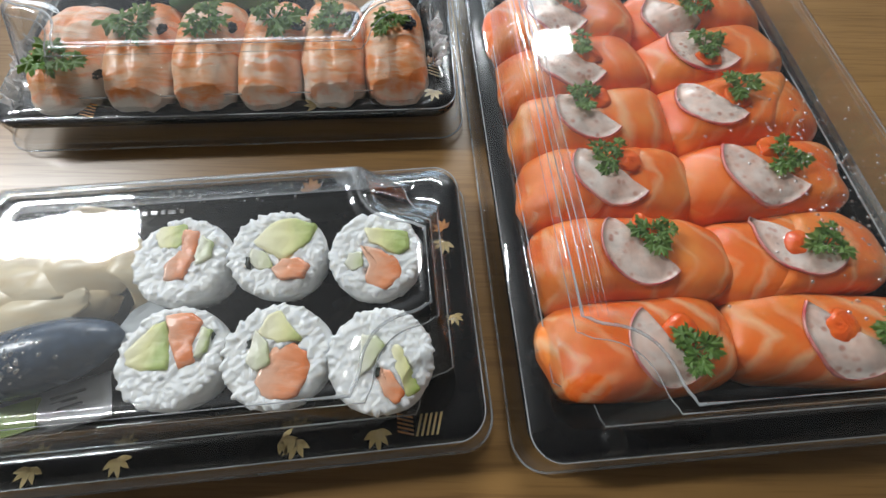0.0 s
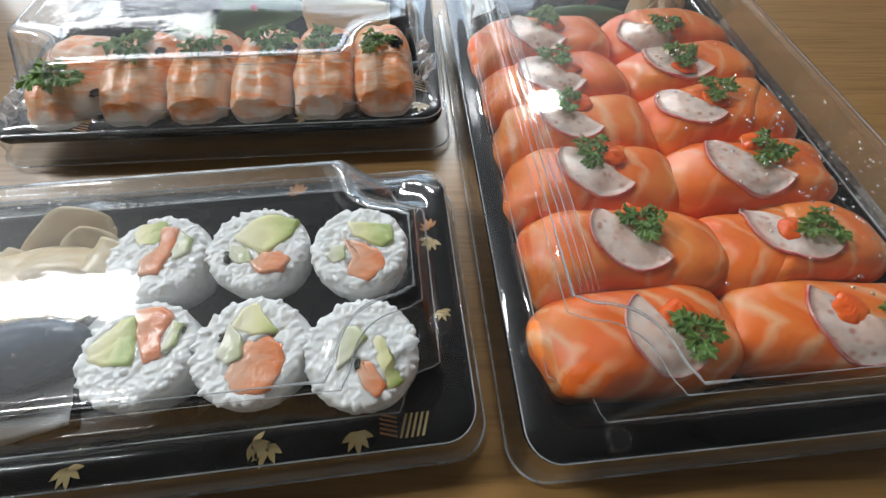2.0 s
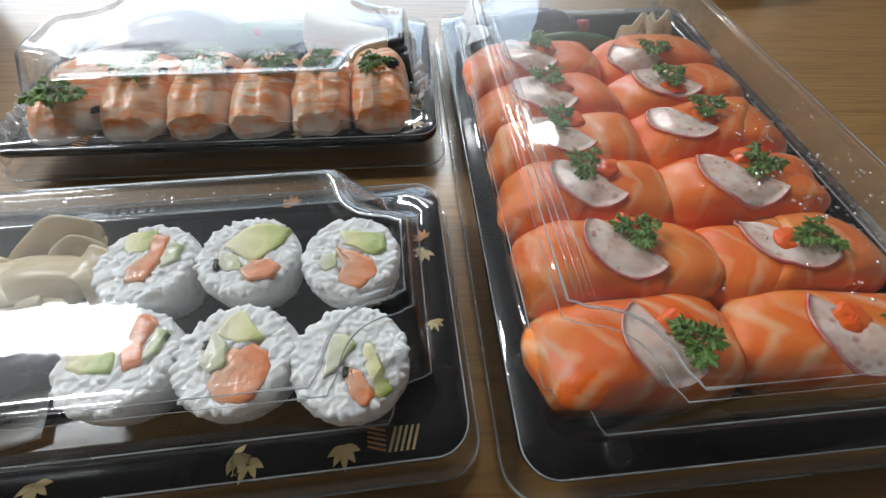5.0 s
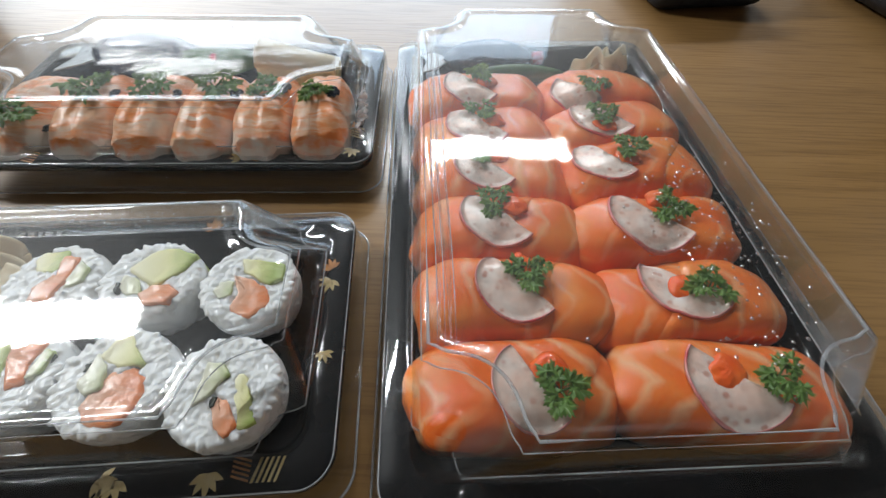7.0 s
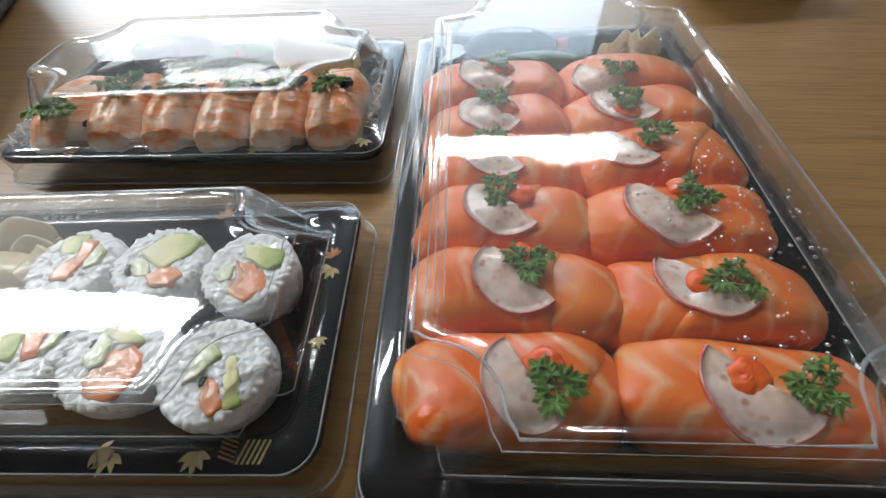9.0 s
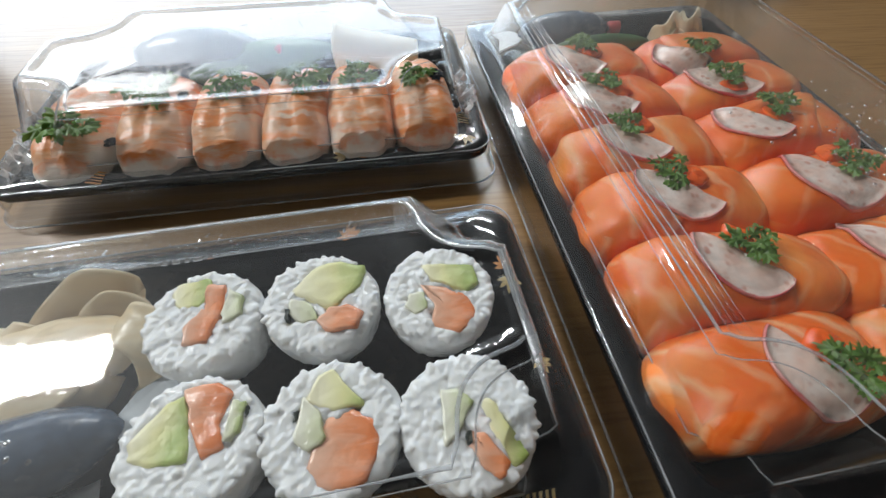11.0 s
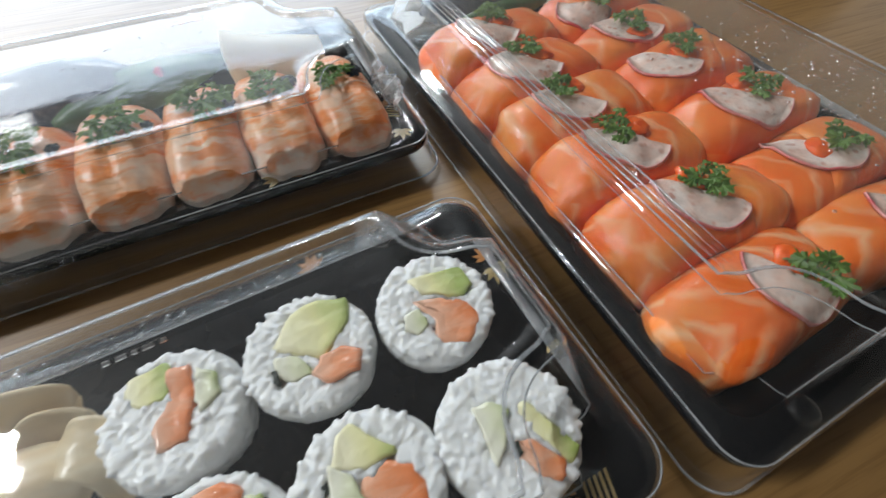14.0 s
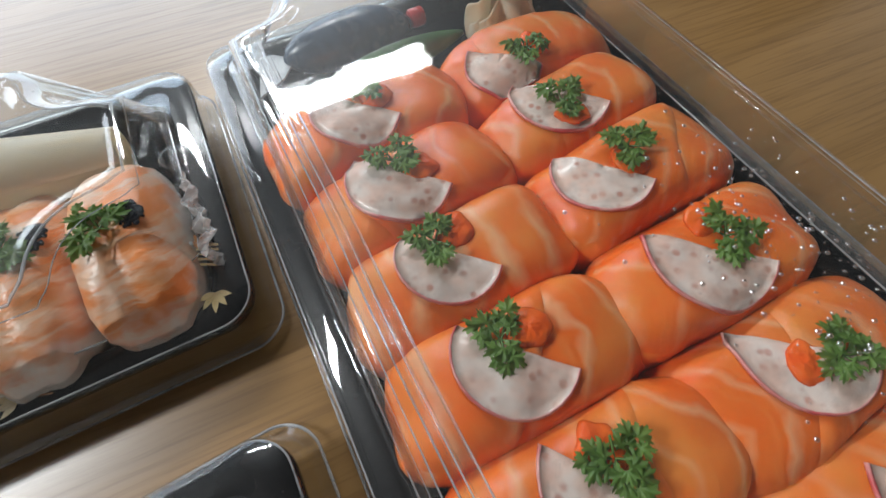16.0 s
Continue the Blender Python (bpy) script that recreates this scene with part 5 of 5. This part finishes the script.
bottle_drops(pose(-0.1480, 0.0235, 0.0085, 0, 0, 18), 90, 44, "fine water drops on the soy bottle beside ginger")
soy_bottle(pose(-0.1480, 0.0235, 0.0085, 0, 0, 18), "dark fish-shaped soy sauce bottle beside pickled ginger")
soy_bottle(pose(-0.1420, 0.2290, 0.0160, 0, 0, 178) @ Matrix.Scale(1.18, 4), "dark fish-shaped soy sauce bottle behind the shrimp")
soy_bottle(pose(0.0760, 0.2600, 0.0085, 0, 0, 184), "dark fish-shaped soy sauce bottle behind the salmon")


def blade(m, ln, wd, bend, label, group):
    verts, n = [], 16
    for i in range(n):
        u = i / (n - 1)
        w = wd * math.sin(math.pi * (0.04 + 0.94 * u)) ** 0.7
        for s_ in (-1, 0, 1):
            verts.append((ln * (u - 0.5), s_ * w, bend * math.sin(math.pi * u) - 0.001 * abs(s_) + 0.002))
    ob = thing("leaf_divider", mesh_of("leaf_divider", verts, grid_faces(n, 3, False), LEAFG), m, label, "leaf", group)
    return solidify(ob, 0.0004)


blade(pose(0.0930, 0.2400, 0.0200, 58, 0, 6), 0.066, 0.0060, 0.003, "narrow green leaf laid between salmon and soy bottle", "green leaves")
blade(pose(-0.1070, 0.2230, 0.0265, 46, 0, 22), 0.079, 0.0100, 0.004, "dark green leaf laid between shrimp and soy bottle", "green leaves")


def sachet(m, label):
    root = tagged(new("wasabi_sachet"), label, "sachet")
    root.matrix_basis = m
    nu, nv, verts = 14, 8, []
    for i in range(nu):
        for j in range(nv):
            x, y = 0.042 * (i / (nu - 1) - 0.5), 0.017 * (j / (nv - 1) - 0.5)
            puff = 0.0035 * max(0.0, 1 - (x / 0.019) ** 2) * max(0.0, 1 - (y / 0.0075) ** 2)
            verts.append((x, y, puff + 0.0007 * noise.noise(Vector((x * 120, y * 160, 2))) + 0.001))
    o = part("film", mesh_of("film", verts, grid_faces(nu, nv, False), WHITE), root, "white plastic film")
    solidify(o, 0.0004)
    gv, gf = box_data(-0.017, -0.002, -0.0055, 0.0055, 0.0030, 0.0050)
    part("paste_panel", mesh_of("paste_panel", gv, gf, WASABI, False), root, "green wasabi panel")
    for k, (w_, y_) in enumerate(((0.012, 0.0030), (0.009, 0.0008), (0.011, -0.0016))):
        bv, bf = box_data(0.002, 0.002 + w_, y_, y_ + 0.0009, 0.0036, 0.0043)
        part("print_bar", mesh_of("print_bar", bv, bf, GREY, False), root)


sachet(pose(-0.1430, 0.0060, 0.0095, 0, 0, 18), "white wasabi sachet with green print beside the soy bottle")

def crumpled_film(m, seed, ln, ht, label):
    """A crinkled strip of clear film standing on edge."""
    nu, nv, verts = 26, 16, []
    for i in range(nu):
        for j in range(nv):
            x, z = ln * (i / (nu - 1) - 0.5), ht * j / (nv - 1)
            q = Vector((x * 170, z * 170, seed))
            verts.append((x, 0.0045 * noise.noise(q) + 0.0028 * noise.noise(q * 2.3) + 0.25 * z, z + 0.002 * noise.noise(q * 1.4)))
    me = mesh_of("clear_film", verts, grid_faces(nu, nv, False), FILM, False)
    return solidify(thing("clear_film", me, m, label, "film", "clear film strips"), 0.0002)


crumpled_film(pose(-0.2060, 0.1640, 0.0090, 0, 0, 100), 3, 0.048, 0.017, "crumpled clear plastic film beside the first shrimp")
crumpled_film(pose(-0.0035, 0.1840, 0.0100, 0, 0, -84), 8, 0.034, 0.022, "crumpled clear plastic film beside the last shrimp")

# ---------------------------------------------------------------- dark things at the far side of the table
o = tagged(new("storage_case"), "dark case with a grey panel standing on the table", "case")
o.matrix_basis = pose(0.288, 0.440, 0.0, 0, 0, 10)
part("body", rounded_box("body", -0.062, 0.050, -0.042, 0.05, 0.0, 0.06, 0.014, DARK), o)
part("panel", rounded_box("panel", -0.046, -0.008, -0.0435, -0.040, 0.014, 0.05, 0.001, GREY), o, "grey front panel")
thing("handbag", rounded_box("handbag", -0.11, 0.11, -0.09, 0.12, 0.0, 0.13, 0.03, DARK), pose(0.545, 0.395, 0.0, 0, 0, 8), "dark fabric bag standing on the table", "bag")
thing("dark_pouch", rounded_box("dark_pouch", -0.10, 0.10, -0.14, 0.14, 0.0, 0.10, 0.025, DARK), pose(-0.476, 0.275, 0.0, 0, 0, 27), "dark fabric pouch lying on the table", "pouch")

# ---------------------------------------------------------------- water drops on the lids
def spread_drops(name, m, label, n, seed, cx, cy, sx, sy, z, r0, r1, lim):
    """Drops scattered round a middle, each a small dome standing on the sheet."""
    rnd_ = random.Random(seed)
    dv, df = [], []
    for _ in range(n):
        lx, ly, r = rnd_.gauss(cx, sx), rnd_.gauss(cy, sy), r0 + (r1 - r0) * rnd_.random() ** 2
        if abs(lx) > lim[0] or abs(ly) > lim[1]:
            continue
        b = len(dv)
        for rr, dz in ((1.0, 0.0), (0.9, 0.35), (0.65, 0.62), (0.3, 0.75)):
            dv += [(lx + r * rr * math.cos(6.2832 * i / 9), ly + r * rr * math.sin(6.2832 * i / 9), z + r * dz) for i in range(9)]
        df += grid_faces(4, 9, True, b) + [tuple(range(b + 27, b + 36))]
    return thing(name, mesh_of(name, dv, df, DROP), m, label, "water drops", kind="stuff")


spread_drops("water_drops", SAL_M, "small water drops on the clear lid over salmon", 420, 31, 0.042, -0.060, 0.016, 0.032, 0.0476, 0.0002, 0.0008, (0.064, 0.125))
spread_drops("water_drops", ROLL_M, "fine condensation along the back of the roll lid", 150, 5, 0.0, 0.034, 0.040, 0.0025, 0.0457, 0.0002, 0.0006, (0.075, 0.038))
spread_drops("water_drops", SHR_M, "fine condensation on the clear shrimp lid", 160, 6, 0.010, 0.020, 0.040, 0.008, 0.0459, 0.0002, 0.0006, (0.08, 0.044))
